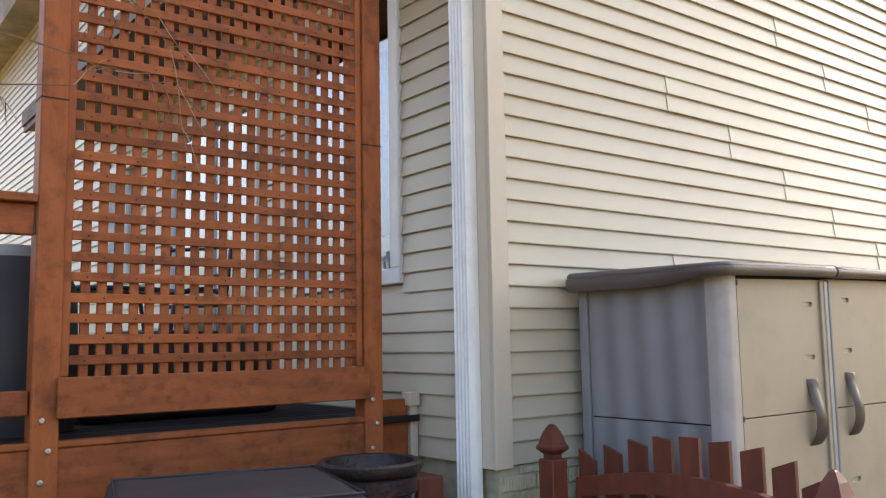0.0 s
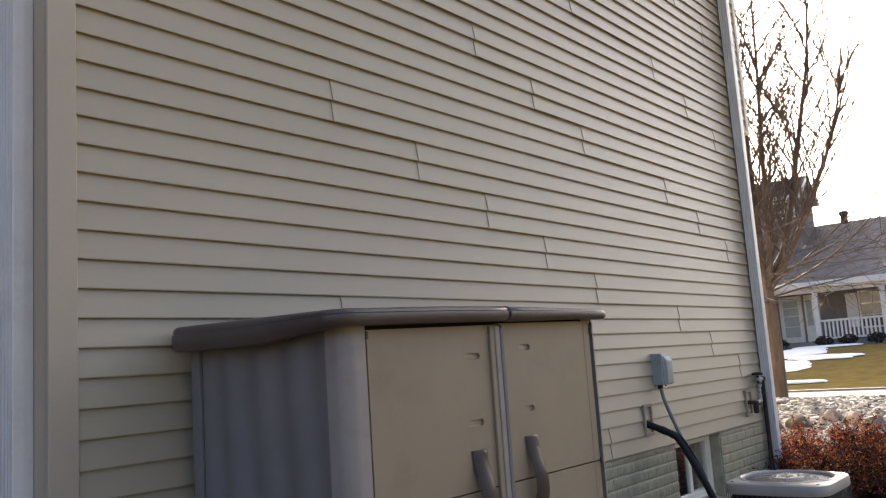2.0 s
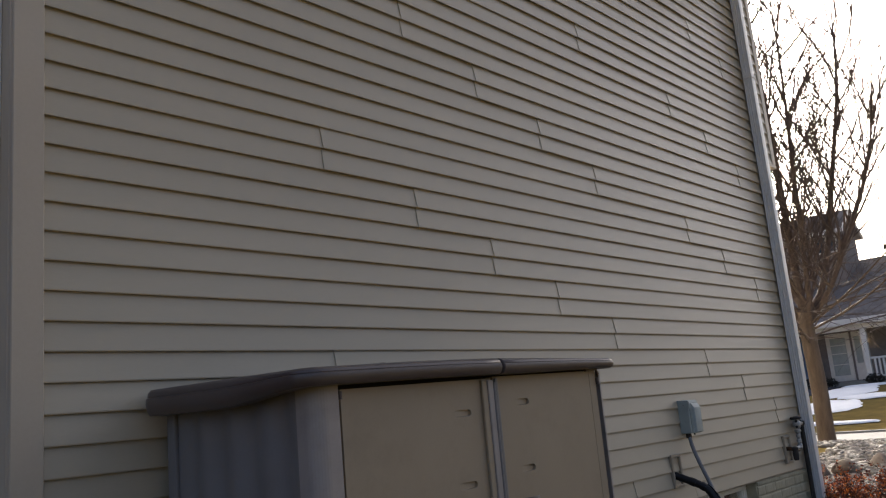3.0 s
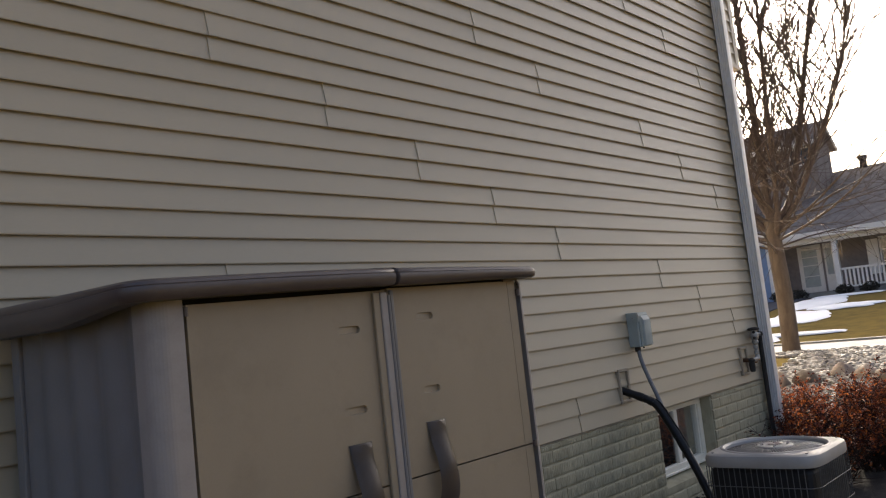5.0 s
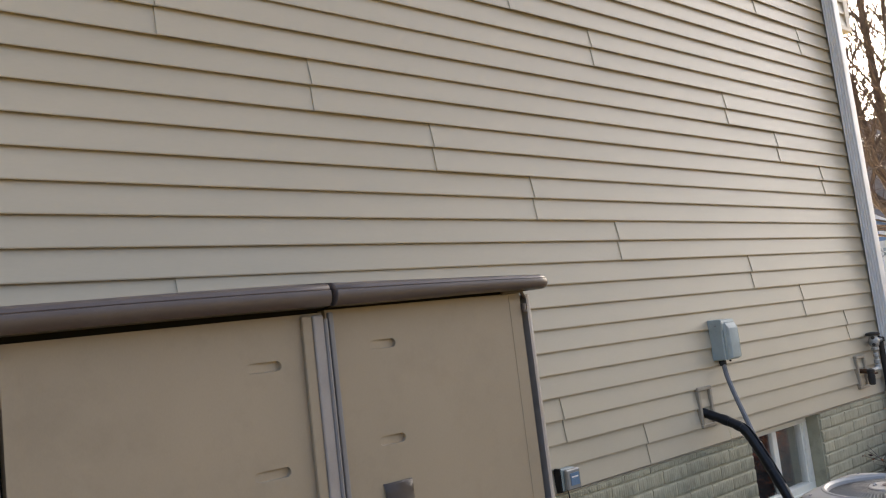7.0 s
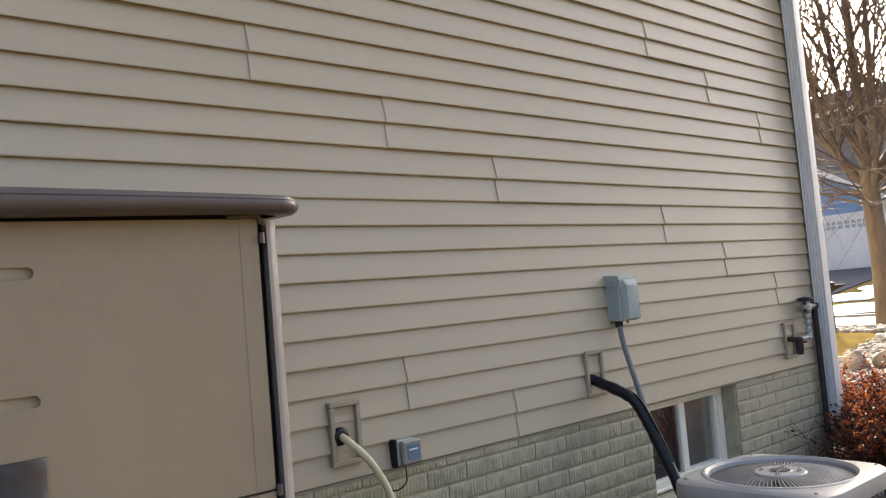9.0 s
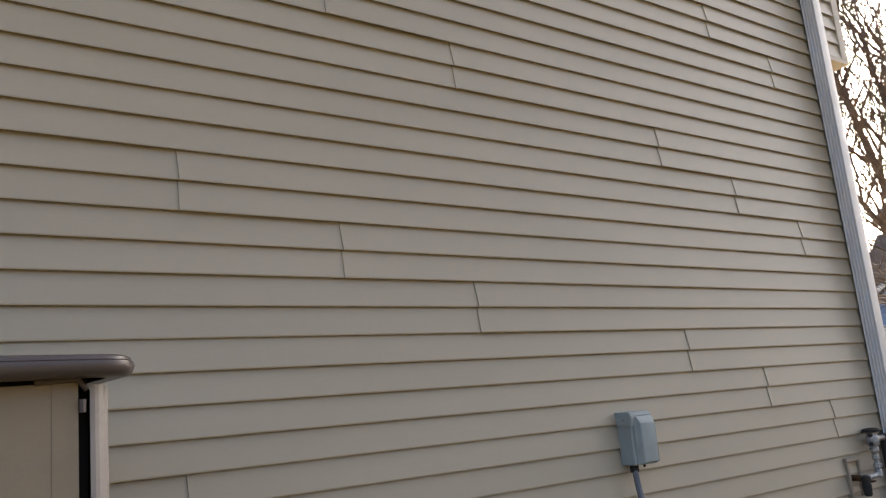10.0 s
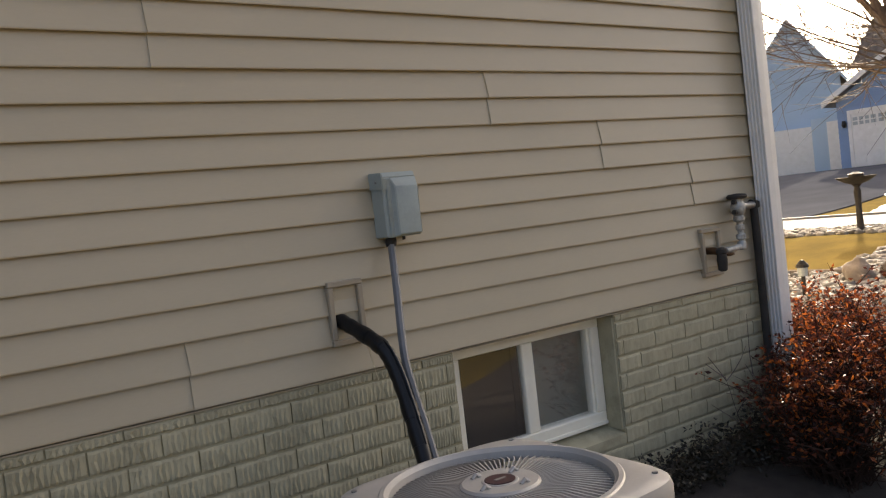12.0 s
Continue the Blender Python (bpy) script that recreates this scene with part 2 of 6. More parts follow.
M_DEAD = leaf_mat("dark_ground_leaf", [(0.012, 0.012, 0.008), (0.025, 0.022, 0.012), (0.04, 0.03, 0.018)], 0.15)
M_BLUESIDE = mat("blue_house_siding", (0.22, 0.33, 0.52), (0.2, 0.3, 0.47), rough=0.55, scale=1, fine=30, bump=0.2, stretch=(0.3, 0.3, 4))
M_PALEBLUE = mat("pale_blue_house_siding", (0.4, 0.53, 0.66), (0.36, 0.49, 0.61), rough=0.6, scale=1, fine=30, bump=0.2)
M_BROWNWALL = mat("brown_house_brick", (0.24, 0.215, 0.2), (0.18, 0.16, 0.15), rough=0.8, scale=6, fine=30, bump=0.4)
M_SHINGLE = mat("grey_shingles", (0.26, 0.235, 0.22), (0.15, 0.135, 0.125), spec=0.08, rough=0.95, scale=3, fine=14, bump=0.6, depth=0.02, rnd=0.15)
M_DARKWIN = mat("dark_far_glass", (0.05, 0.065, 0.08), rough=0.08, bump=0)
M_DOORGLASS = mat("pale_door_glass", (0.45, 0.5, 0.5), rough=0.15, scale=4, bump=0)
M_POT = mat("dark_blue_glaze", (0.018, 0.022, 0.04), (0.035, 0.028, 0.03), rough=0.2, scale=10, bump=0.1, clear=0.4)
M_POTBAND = mat("brown_carved_band", (0.045, 0.03, 0.027), (0.018, 0.013, 0.014), spec=0.3, rough=0.4, scale=45, fine=120, bump=0.9, depth=0.006)
M_COVER = mat("black_cover", (0.02, 0.02, 0.022), (0.03, 0.029, 0.03), rough=0.55, scale=7, fine=200, bump=0.3, depth=0.004)
M_CHAIR = mat("dark_metal_chair", (0.02, 0.021, 0.024), rough=0.4, bump=0.05)
M_IRON = mat("dark_cast_iron", (0.03, 0.03, 0.028), (0.05, 0.045, 0.04), spec=0.15, rough=0.65, scale=20, bump=0.3)
M_LAMP = bpy.data.materials.new("porch_lamp_glow")
M_LAMP.use_nodes = True
M_LAMP.node_tree.nodes["Principled BSDF"].inputs["Emission Color"].default_value = (1.0, 0.7, 0.35, 1)
M_LAMP.node_tree.nodes["Principled BSDF"].inputs["Emission Strength"].default_value = 1.0


# ---- mesh helpers ----
def thing(name, at, label, category, group="", kind=""):
    """An empty at the base of a thing; its parts are built in world metres."""
    ob = new(name)
    ob.location = at
    ob.empty_display_size = 0.1
    return tagged(ob, label, category, group, kind)


def hang(ob, parent):
    if parent is not None:
        ob.parent = parent
        ob.matrix_parent_inverse = Matrix.Translation(-parent.location)
    return ob


def mesh_of(name, bm, material, smooth=False):
    bmesh.ops.recalc_face_normals(bm, faces=bm.faces)
    me = bpy.data.meshes.new(name)
    bm.to_mesh(me)
    bm.free()
    for m in material if isinstance(material, (list, tuple)) else [material]:
        me.materials.append(m)
    if smooth:
        me.polygons.foreach_set("use_smooth", [True] * len(me.polygons))
        me.set_sharp_from_angle(angle=radians(38))
    return me


def part(name, bm, material, parent=None, label="", smooth=False):
    ob = new(name, mesh_of(name, bm, material, smooth))
    hang(ob, parent)
    return tagged(ob, label)


def piece(name, me, parent, m):
    """One of many alike pieces on a shared mesh."""
    ob = new(name, me)
    ob.matrix_basis = m
    return hang(ob, parent)


def box(x0, x1, y0, y1, z0, z1, bevel=0.0, segments=1, bm=None):
    bm = bm or bmesh.new()
    made = bmesh.ops.create_cube(bm, size=1)["verts"]
    for v in made:
        v.co = Vector((x0 + (v.co.x + 0.5) * (x1 - x0), y0 + (v.co.y + 0.5) * (y1 - y0), z0 + (v.co.z + 0.5) * (z1 - z0)))
    if bevel:
        edges = {e for v in made for e in v.link_edges}
        bmesh.ops.bevel(bm, geom=list(edges), offset=bevel, segments=segments, affect="EDGES", profile=0.6)
    return bm


def tube(points, radius, sides=8, bm=None, closed_ends=True):
    """A tube along points; radius is one number or one a point."""
    bm = bm or bmesh.new()
    pts = [Vector(p) for p in points]
    rad = list(radius) if isinstance(radius, (list, tuple)) else [radius] * len(pts)
    rings = []
    side = None
    for i, p in enumerate(pts):
        d = (pts[min(i + 1, len(pts) - 1)] - pts[max(i - 1, 0)]).normalized()
        if side is None:
            side = d.orthogonal().normalized()
        side = (side - d * side.dot(d)).normalized()
        up = d.cross(side)
        rings.append([bm.verts.new(p + rad[i] * (math.cos(a) * side + math.sin(a) * up)) for a in [2 * math.pi * k / sides for k in range(sides)]])
    for a, b in zip(rings, rings[1:]):
        for k in range(sides):
            bm.faces.new((a[k], a[(k + 1) % sides], b[(k + 1) % sides], b[k]))
    if closed_ends:
        bm.faces.new(rings[0][::-1])
        bm.faces.new(rings[-1])
    return bm


def smooth_line(points, steps=6):
    """Catmull-Rom points through the given ones."""
    p = [Vector(q) for q in points]
    p = [2 * p[0] - p[1]] + p + [2 * p[-1] - p[-2]]
    out = []
    for i in range(1, len(p) - 2):
        for k in range(steps):
            t = k / steps
            out.append(0.5 * (2 * p[i] + (p[i + 1] - p[i - 1]) * t + (2 * p[i - 1] - 5 * p[i] + 4 * p[i + 1] - p[i + 2]) * t * t + (3 * p[i] - p[i - 1] - 3 * p[i + 1] + p[i + 2]) * t ** 3))
    return out + [p[-2]]


def lathe(profile, at, sides=32, bm=None):
    """Turn (radius, z) pairs round an upright axis."""
    bm = bm or bmesh.new()
    rings = []
    for r, z in profile:
        rings.append([bm.verts.new((at[0] + r * math.cos(2 * math.pi * k / sides), at[1] + r * math.sin(2 * math.pi * k / sides), at[2] + z)) for k in range(sides)])
    for a, b in zip(rings, rings[1:]):
        for k in range(sides):
            bm.faces.new((a[k], a[(k + 1) % sides], b[(k + 1) % sides], b[k]))
    bm.faces.new(rings[0][::-1])
    bm.faces.new(rings[-1])
    return bm


def prism(outline, axis, a, b, bm=None):
    """Extrude a 2D outline along an axis from a to b."""
    bm = bm or bmesh.new()

    def at(p, w):
        return {"x": (w, p[0], p[1]), "y": (p[0], w, p[1]), "z": (p[0], p[1], w)}[axis]

    lo = [bm.verts.new(at(p, a)) for p in outline]
    hi = [bm.verts.new(at(p, b)) for p in outline]
    bm.faces.new(lo[::-1])
    bm.faces.new(hi)
    for i in range(len(lo)):
        j = (i + 1) % len(lo)
        bm.faces.new((lo[i], lo[j], hi[j], hi[i]))
    return bm


def step(a, b, x):
    t = min(1, max(0, (x - a) / (b - a)))
    return t * t * (3 - 2 * t)


# ---- the ground ----
WALL_Y, BACK_X, FRONT_X, TOP_Z = 3.31, 2.995, 9.7, 5.92
COURSE, SIDING_Z = 0.1016, 0.839


def ground_z(x, y):
    z = 0.5 * step(9.2, 11.4, x) + 0.19 * step(11.4, 14, x) - 0.35 * step(14.9, 16.6, x)
    z += 0.96 * step(22.6, 36.5, x)
    z += 0.12 * step(2.75, 3.25, y) * (1 - step(9.2, 10.4, x)) * step(2.0, 3.2, x)
    return z


def build_ground():
    xs = [-300, -120, -50, -20, -8, -4, -2] + [-1 + 0.25 * i for i in range(0, 72)] + [17.5 + i for i in range(0, 24)] + [44, 50, 60, 80, 130, 300, 700]
    ys = [-400, -150, -60, -25, -12, -6, -3] + [-2 + 0.25 * i for i in range(0, 42)] + [8.5 + i for i in range(0, 18)] + [28, 34, 45, 70, 130, 400]
    bm = bmesh.new()
    grid = [[bm.verts.new((x, y, ground_z(x, y) + (0.018 * noise.noise((x * 1.7, y * 1.7, 0)) if -2 < x < 16.2 and -3 < y < 8.5 else 0))) for y in ys] for x in xs]
    for i in range(len(xs) - 1):
        for j in range(len(ys) - 1):
            f = bm.faces.new((grid[i][j], grid[i + 1][j], grid[i + 1][j + 1], grid[i][j + 1]))
            cx, cy = (xs[i] + xs[i + 1]) / 2, (ys[j] + ys[j + 1]) / 2
            if 3.1 < cx < 12.1 and 0.9 < cy < 5.2 and not (cx > 10.6 and cy > 4.6):
                f.material_index = 1
    return tagged(part("ground", bm, [M_LAWN, M_SOIL], smooth=True), "winter lawn with dark mulch along the house", "ground", kind="structure")


build_ground()


def strip(name, x0, x1, y0, y1, lift, material, label, category, nx=8, ny=40):
    """A paved sheet that follows the ground, with a real edge."""
    bm = bmesh.new()
    top = [[bm.verts.new((x0 + (x1 - x0) * i / nx, y0 + (y1 - y0) * j / ny, ground_z(x0 + (x1 - x0) * i / nx, y0 + (y1 - y0) * j / ny) + lift)) for j in range(ny + 1)] for i in range(nx + 1)]
    for i in range(nx):
        for j in range(ny):
            bm.faces.new((top[i][j], top[i + 1][j], top[i + 1][j + 1], top[i][j + 1]))
    rim = [e for e in bm.edges if e.is_boundary]
    down = bmesh.ops.extrude_edge_only(bm, edges=rim)["geom"]
    for v in down:
        if isinstance(v, bmesh.types.BMVert):
            v.co.z -= 0.3
    return tagged(part(name, bm, material), label, category, kind="structure")


strip("road", 16.6, 22.6, -90, 110, 0.02, M_ROAD, "pale concrete street with wet patches", "road", ny=120)
for kx in (16.42, 22.6):
    strip("kerb", kx, kx + 0.18, -90, 110, 0.065, M_CONCRETE, "grey concrete kerb along the street", "kerb", nx=1, ny=120)
# the shadow across the driveway is in its colour
strip("driveway", 22.8, 37.7, 11.2, 19.4, 0.03, M_DRIVE, "asphalt driveway up to a blue garage, cast shade put into its colour", "driveway", nx=24, ny=12)


# ---- the house: siding, foundation, corners ----
SEAMS = {0: 7.945, 1: 6.68, 2: 6.088, 3: 5.503, 4: 4.924}
PANEL = 3.612


def panel_profile(z0):
    pts = []
    for k in range(2):
        z = z0 + k * COURSE
        pts.append([(0.0125, z + 0.007), (0.0135, z), (0.0165, z - 0.0005), (0.0172, z + 0.004), (0.0162, z + 0.011), (0.0015, z + COURSE + 0.008)])
    return pts


def siding_panel(parent, along, a, b, z0, out, lap):
    """One double-course vinyl panel. along 'x' faces -y, along 'y' faces -x; its near end laps over its neighbour."""
    bm = bmesh.new()
    rows = []
    n = 5
    for i in range(n + 1):
        t = i / n
        w = a + (b - a) * t
        proud = (0.0045 * (1 - t) if lap else 0.0) + 0.0007 * math.sin(7 * w + 3 * z0)
        for c, course in enumerate(panel_profile(z0)):
            ring = []
            for o, z in course:
                d = out - o - proud
                bow = 0.003 * math.sin(math.pi * (z - z0) / 0.2) if i == 0 and lap else 0
                ring.append(bm.verts.new((w + bow, d, z) if along == "x" else (d, w, z)))
            rows.append(ring)
    for p, q in zip(rows, rows[2:]):
        for k in range(len(p) - 1):
            bm.faces.new((p[k], p[k + 1], q[k + 1], q[k]))
    if lap:
        for first in rows[:2]:
            inner = [bm.verts.new(v.co + (Vector((0, 0.0045, 0)) if along == "x" else Vector((0.0045, 0, 0)))) for v in first]
            for k in range(len(inner) - 1):
                bm.faces.new((first[k], first[k + 1], inner[k + 1], inner[k]))
    return part("siding_panel", bm, M_SIDING, parent)


wall_south = part("wall_south", box(BACK_X + 0.1, FRONT_X - 0.02, WALL_Y + 0.003, WALL_Y + 0.18, SIDING_Z - 0.002, TOP_Z), M_TRIM)
tagged(wall_south, "side wall of the house in tan vinyl lap siding", "wall", kind="structure")
wall_west = part("wall_west", box(BACK_X + 0.003, BACK_X + 0.18, WALL_Y + 0.18, 3.97, SIDING_Z - 0.002, TOP_Z), M_TRIM)
tagged(wall_west, "back wall of the house in shaded vinyl lap siding", "wall", kind="structure")
# the back wall round the tall window, the patio door and on to the far corner
for n_, (y0, y1, z0, z1) in enumerate([(3.99, 5.15, SIDING_Z, 1.7), (3.99, 5.15, 3.45, TOP_Z), (5.15, 5.7, SIDING_Z, TOP_Z), (5.7, 7.5, 3.2, TOP_Z), (5.7, 7.5, SIDING_Z, 1.1), (7.5, 8.2, SIDING_Z, TOP_Z), (8.2, 9.2, 3.2, TOP_Z), (8.2, 9.2, SIDING_Z, 2.0), (9.2, 17.0, SIDING_Z, TOP_Z)]):
    tagged(part("wall_west", box(BACK_X + 0.003, BACK_X + 0.18, y0, y1, z0 - 0.002, z1), M_TRIM), "back wall of the house in shaded vinyl lap siding", "wall", kind="structure")
tagged(part("wall_east", box(FRONT_X - 0.2, FRONT_X - 0.02, WALL_Y + 0.18, 17.0, 0.0, TOP_Z), M_TRIM), "front wall of the house", "wall", kind="structure")
tagged(part("wall_north", box(BACK_X, FRONT_X - 0.02, 17.0, 17.18, 0.0, TOP_Z), M_TRIM), "far side wall of the house", "wall", kind="structure")
tagged(part("roof", prism([(WALL_Y - 0.4, TOP_Z), (17.6, TOP_Z), (17.6, TOP_Z + 0.15), (10.2, TOP_Z + 3.2), (WALL_Y - 0.4, TOP_Z + 0.15)], "x", BACK_X - 0.4, FRONT_X + 0.9), M_SHINGLE), "grey shingled house roof with eaves", "roof", kind="structure")

for r in range(-4, 21):
    z0 = 1.859 + 0.2032 * (r - 1)
    if z0 + 0.2032 > TOP_Z + 0.02:
        continue
    s = SEAMS[r % 5] - 2 * PANEL
    ends = [BACK_X + 0.1]
    while s < FRONT_X - 0.08:
        if s > ends[0] + 0.05:
            ends.append(s)
        s += PANEL
    ends.append(FRONT_X - 0.06)
    for i, (a, b) in enumerate(zip(ends, ends[1:])):
        siding_panel(wall_south, "x", a, b + (0.03 if i < len(ends) - 2 else 0), z0, WALL_Y, i > 0)
    gaps = [(3.43, 17.0)]
    for wy0, wy1, wz0, wz1 in ((3.98, 5.16, 1.7, 3.45), (5.7, 7.5, 1.1, 3.2), (8.2, 9.2, 2.0, 3.2)):
        if z0 + 0.1 > wz0 and z0 + 0.1 < wz1:
            gaps = [g for a, b in gaps for g in ((a, min(b, wy0)), (max(a, wy1), b)) if g[1] - g[0] > 0.02]
    for a, b in gaps:
        siding_panel(wall_west, "y", a, b, z0, BACK_X, False)

# eave over the deck doors
EAVE_X = 2.25
eave = thing("patio_eave", (2.6, 6.0, 3.6), "low eave over the deck with dark brown soffit", "eave", kind="structure")
part("soffit", box(EAVE_X + 0.03, BACK_X - 0.03, 3.45, 9.6, 3.6, 3.63), M_PICKET, eave, "dark brown soffit boards")
part("fascia", box(EAVE_X, EAVE_X + 0.03, 3.43, 9.62, 3.58, 3.78), M_PICKET, eave)
part("shingled_slope", prism([(EAVE_X - 0.02, 3.635), (BACK_X - 0.03, 3.635), (BACK_X - 0.03, 4.0), (EAVE_X - 0.02, 3.79)], "y", 3.44, 9.61), M_SHINGLE, eave)

# corner posts
for name, x0, x1, y0, y1 in (("corner_trim", BACK_X - 0.004, BACK_X + 0.1, WALL_Y - 0.026, WALL_Y), ("corner_trim", BACK_X - 0.006, BACK_X, WALL_Y, WALL_Y + 0.12), ("corner_trim", FRONT_X - 0.06, FRONT_X + 0.02, WALL_Y - 0.022, WALL_Y + 0.002)):
    tagged(part(name, box(x0, x1, y0, y1, SIDING_Z - 0.01, TOP_Z, 0.003), M_TRIM), "beige vinyl corner post of the siding", "trim", kind="structure")
tagged(part("trim", box(BACK_X + 0.1, FRONT_X - 0.06, WALL_Y - 0.006, WALL_Y + 0.1, SIDING_Z - 0.007, SIDING_Z - 0.003), M_TRIM), "starter strip under the lowest siding", "trim", kind="structure")

# upper storey that juts out over the front
overhang = thing("overhang", (10.0, 3.5, 3.66), "upper storey bay in tan siding jutting out over the front", "wall", kind="structure")
part("side_wall", box(FRONT_X + 0.02, 10.02, 3.312, 3.42, 3.63, TOP_Z), M_TRIM, overhang)
part("soffit", box(FRONT_X + 0.02, 10.078, 3.287, 8.0, 3.6, 3.628), M_TRIM, overhang, "beige soffit")
part("corner_post", box(10.0, 10.08, 3.289, 3.37, 3.63, TOP_Z, 0.003), M_TRIM, overhang)
part("front_wall", box(10.0, 10.07, 3.42, 8.0, 3.63, TOP_Z), M_TRIM, overhang)
for k in range(11):
    z0 = 3.635 + 0.2032 * k
    if z0 + 0.2 < TOP_Z:
        siding_panel(overhang, "x", FRONT_X + 0.02, 10.0, z0, 3.31, False)


def downspout(x0, x1, y0, y1, z0, z1, faces, straps, label):
    """A ribbed rectangular pipe with a strap and an elbow at its foot."""
    ds = thing("downspout", ((x0 + x1) / 2, (y0 + y1) / 2, z0), label, "downspout")
    ring = []

    def edge(a, b, ribs, nx, ny):
        n = 4 * ribs + 1
        for i in range(n):
            t = (i + 0.5) / n
            d = -0.006 if i % 4 in (1, 2) and ribs else 0.0
            ring.append((a[0] + (b[0] - a[0]) * t - nx * d, a[1] + (b[1] - a[1]) * t - ny * d))

    edge((x0, y1), (x0, y0), 4 if "x" in faces else 0, 1, 0)
    ring.append((x0 + 0.004, y0))
    edge((x0 + 0.006, y0), (x1, y0), 4 if "y" in faces else 0, 0, 1)
    ring.extend([(x1, y0 + 0.004), (x1, y1), (x0, y1)])
    part("pipe", prism(ring, "z", z0, z1), M_SPOUT, ds)
    for z in straps:
        part("strap", box(x0 - 0.005, x1 + 0.005, y0 - 0.005, y1, z, z + 0.035, 0.002), M_SPOUT, ds)
    return ds


downspout(BACK_X - 0.078, BACK_X - 0.008, WALL_Y + 0.062, WALL_Y + 0.165, 0.02, TOP_Z, "x", (4.4,), "white ribbed metal downspout at the back corner")
downspout(9.588, 9.68, WALL_Y - 0.105, WALL_Y - 0.025, 0.3, TOP_Z, "x", (4.4,), "white ribbed metal downspout at the front corner")

# foundation with its window opening
WX0, WX1, WZ0 = 7.655, 8.515, 0.33
foundation = part("foundation", box(BACK_X + 0.03, WX0, WALL_Y - 0.0005, WALL_Y + 0.3, -0.3, SIDING_Z - 0.0075), M_MORTAR)
tagged(foundation, "grey-green painted brick foundation wall", "wall", kind="structure")
part("mortar_bed", box(WX1, FRONT_X - 0.03, WALL_Y - 0.0005, WALL_Y + 0.3, -0.3, SIDING_Z - 0.0075), M_MORTAR, foundation)
part("mortar_bed", box(WX0, WX1, WALL_Y - 0.0005, WALL_Y + 0.3, -0.3, WZ0 - 0.02), M_MORTAR, foundation)
part("mortar_bed", box(BACK_X + 0.03, BACK_X + 0.2, WALL_Y + 0.3, 17.0, -0.3, SIDING_Z - 0.0075), M_MORTAR, foundation)
part("window_ledge", prism([(WALL_Y - 0.007, WZ0 - 0.05), (WALL_Y - 0.007, WZ0 - 0.012), (WALL_Y + 0.13, WZ0 + 0.025), (WALL_Y + 0.13, WZ0 - 0.05)], "x", WX0, WX1), M_MORTAR, foundation, "sloped painted concrete ledge")
part("reveal", box(WX1 - 0.012, WX1 - 0.001, WALL_Y + 0.002, WALL_Y + 0.28, WZ0 + 0.005, SIDING_Z - 0.022), M_MORTAR, foundation)
part("reveal", box(WX0 + 0.001, WX0 + 0.031, WALL_Y + 0.05, WALL_Y + 0.28, WZ0 + 0.005, SIDING_Z - 0.022), M_MORTAR, foundation)


def basement_window():
    y = WALL_Y + 0.08
    x0, x1, z0, z1 = WX0 + 0.032, WX1 - 0.013, WZ0 + 0.03, SIDING_Z - 0.022
    w = thing("window_1", ((x0 + x1) / 2, y, z0), "cream vinyl basement slider window, one half screened", "window", kind="structure")
    f = 0.052
    for name, a in (("window_frame", (x0, x1, z0, z0 + f)), ("window_frame", (x0, x1, z1 - f * 0.7, z1)), ("window_frame", (x0, x0 + f, z0 + f, z1 - f * 0.7)), ("window_frame", (x1 - f, x1, z0 + f, z1 - f * 0.7))):
        part(name, box(a[0], a[1], y, y + 0.07, a[2], a[3], 0.004), M_CREAM, w)
    xm = 8.088
    part("window_sill", box(x0 + 0.005, x1 - 0.005, y - 0.01, y, z0 - 0.004, z0 + 0.012, 0.003), M_CREAM, w)
    part("meeting_rail", box(xm - 0.028, xm + 0.022, y + 0.006, y + 0.06, z0 + f, z1 - f * 0.7, 0.004), M_CREAM, w)
    for sx in (xm + 0.022, x1 - f - 0.014):
        part("sash_stile", box(sx, sx + 0.014, y + 0.012, y + 0.05, z0 + f, z1 - f * 0.7, 0.002), M_CREAM, w)
    part("sash_stile", box(xm - 0.07, xm - 0.028, y + 0.03, y + 0.06, z0 + f, z1 - f * 0.7, 0.003), M_SCREEN, w, "dark screen edge")
    p = part("pane", box(xm + 0.036, x1 - f - 0.014, y + 0.03, y + 0.036, z0 + f, z1 - f * 0.7), M_GLASS, w)
    p.visible_shadow = False
    p = part("pane", box(x0 + f, xm - 0.028, y + 0.02, y + 0.025, z0 + f, z1 - f * 0.7), M_GLASS, w)
    p.visible_shadow = False
    part("insect_screen", box(x0 + f, xm - 0.07, y + 0.034, y + 0.037, z0 + f, z1 - f * 0.7), M_SCREEN, w, "dark mesh screen")
    # added panel: its beige stands in for the reflection in the right pane
    part("blind", box(xm + 0.03, x1 - f, y + 0.062, y + 0.066, z0 + f * 0.5, z1 - 0.02), M_REFLECTION, w, "beige panel behind the glass in place of a yard reflection")
    # unseen room added as a near-black box, so the panes look dark
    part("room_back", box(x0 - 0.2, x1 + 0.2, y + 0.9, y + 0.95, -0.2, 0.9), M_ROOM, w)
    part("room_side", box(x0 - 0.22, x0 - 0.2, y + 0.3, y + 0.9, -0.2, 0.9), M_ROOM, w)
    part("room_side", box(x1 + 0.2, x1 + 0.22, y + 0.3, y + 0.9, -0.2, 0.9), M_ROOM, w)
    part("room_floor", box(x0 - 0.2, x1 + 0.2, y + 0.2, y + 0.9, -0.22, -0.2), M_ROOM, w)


basement_window()


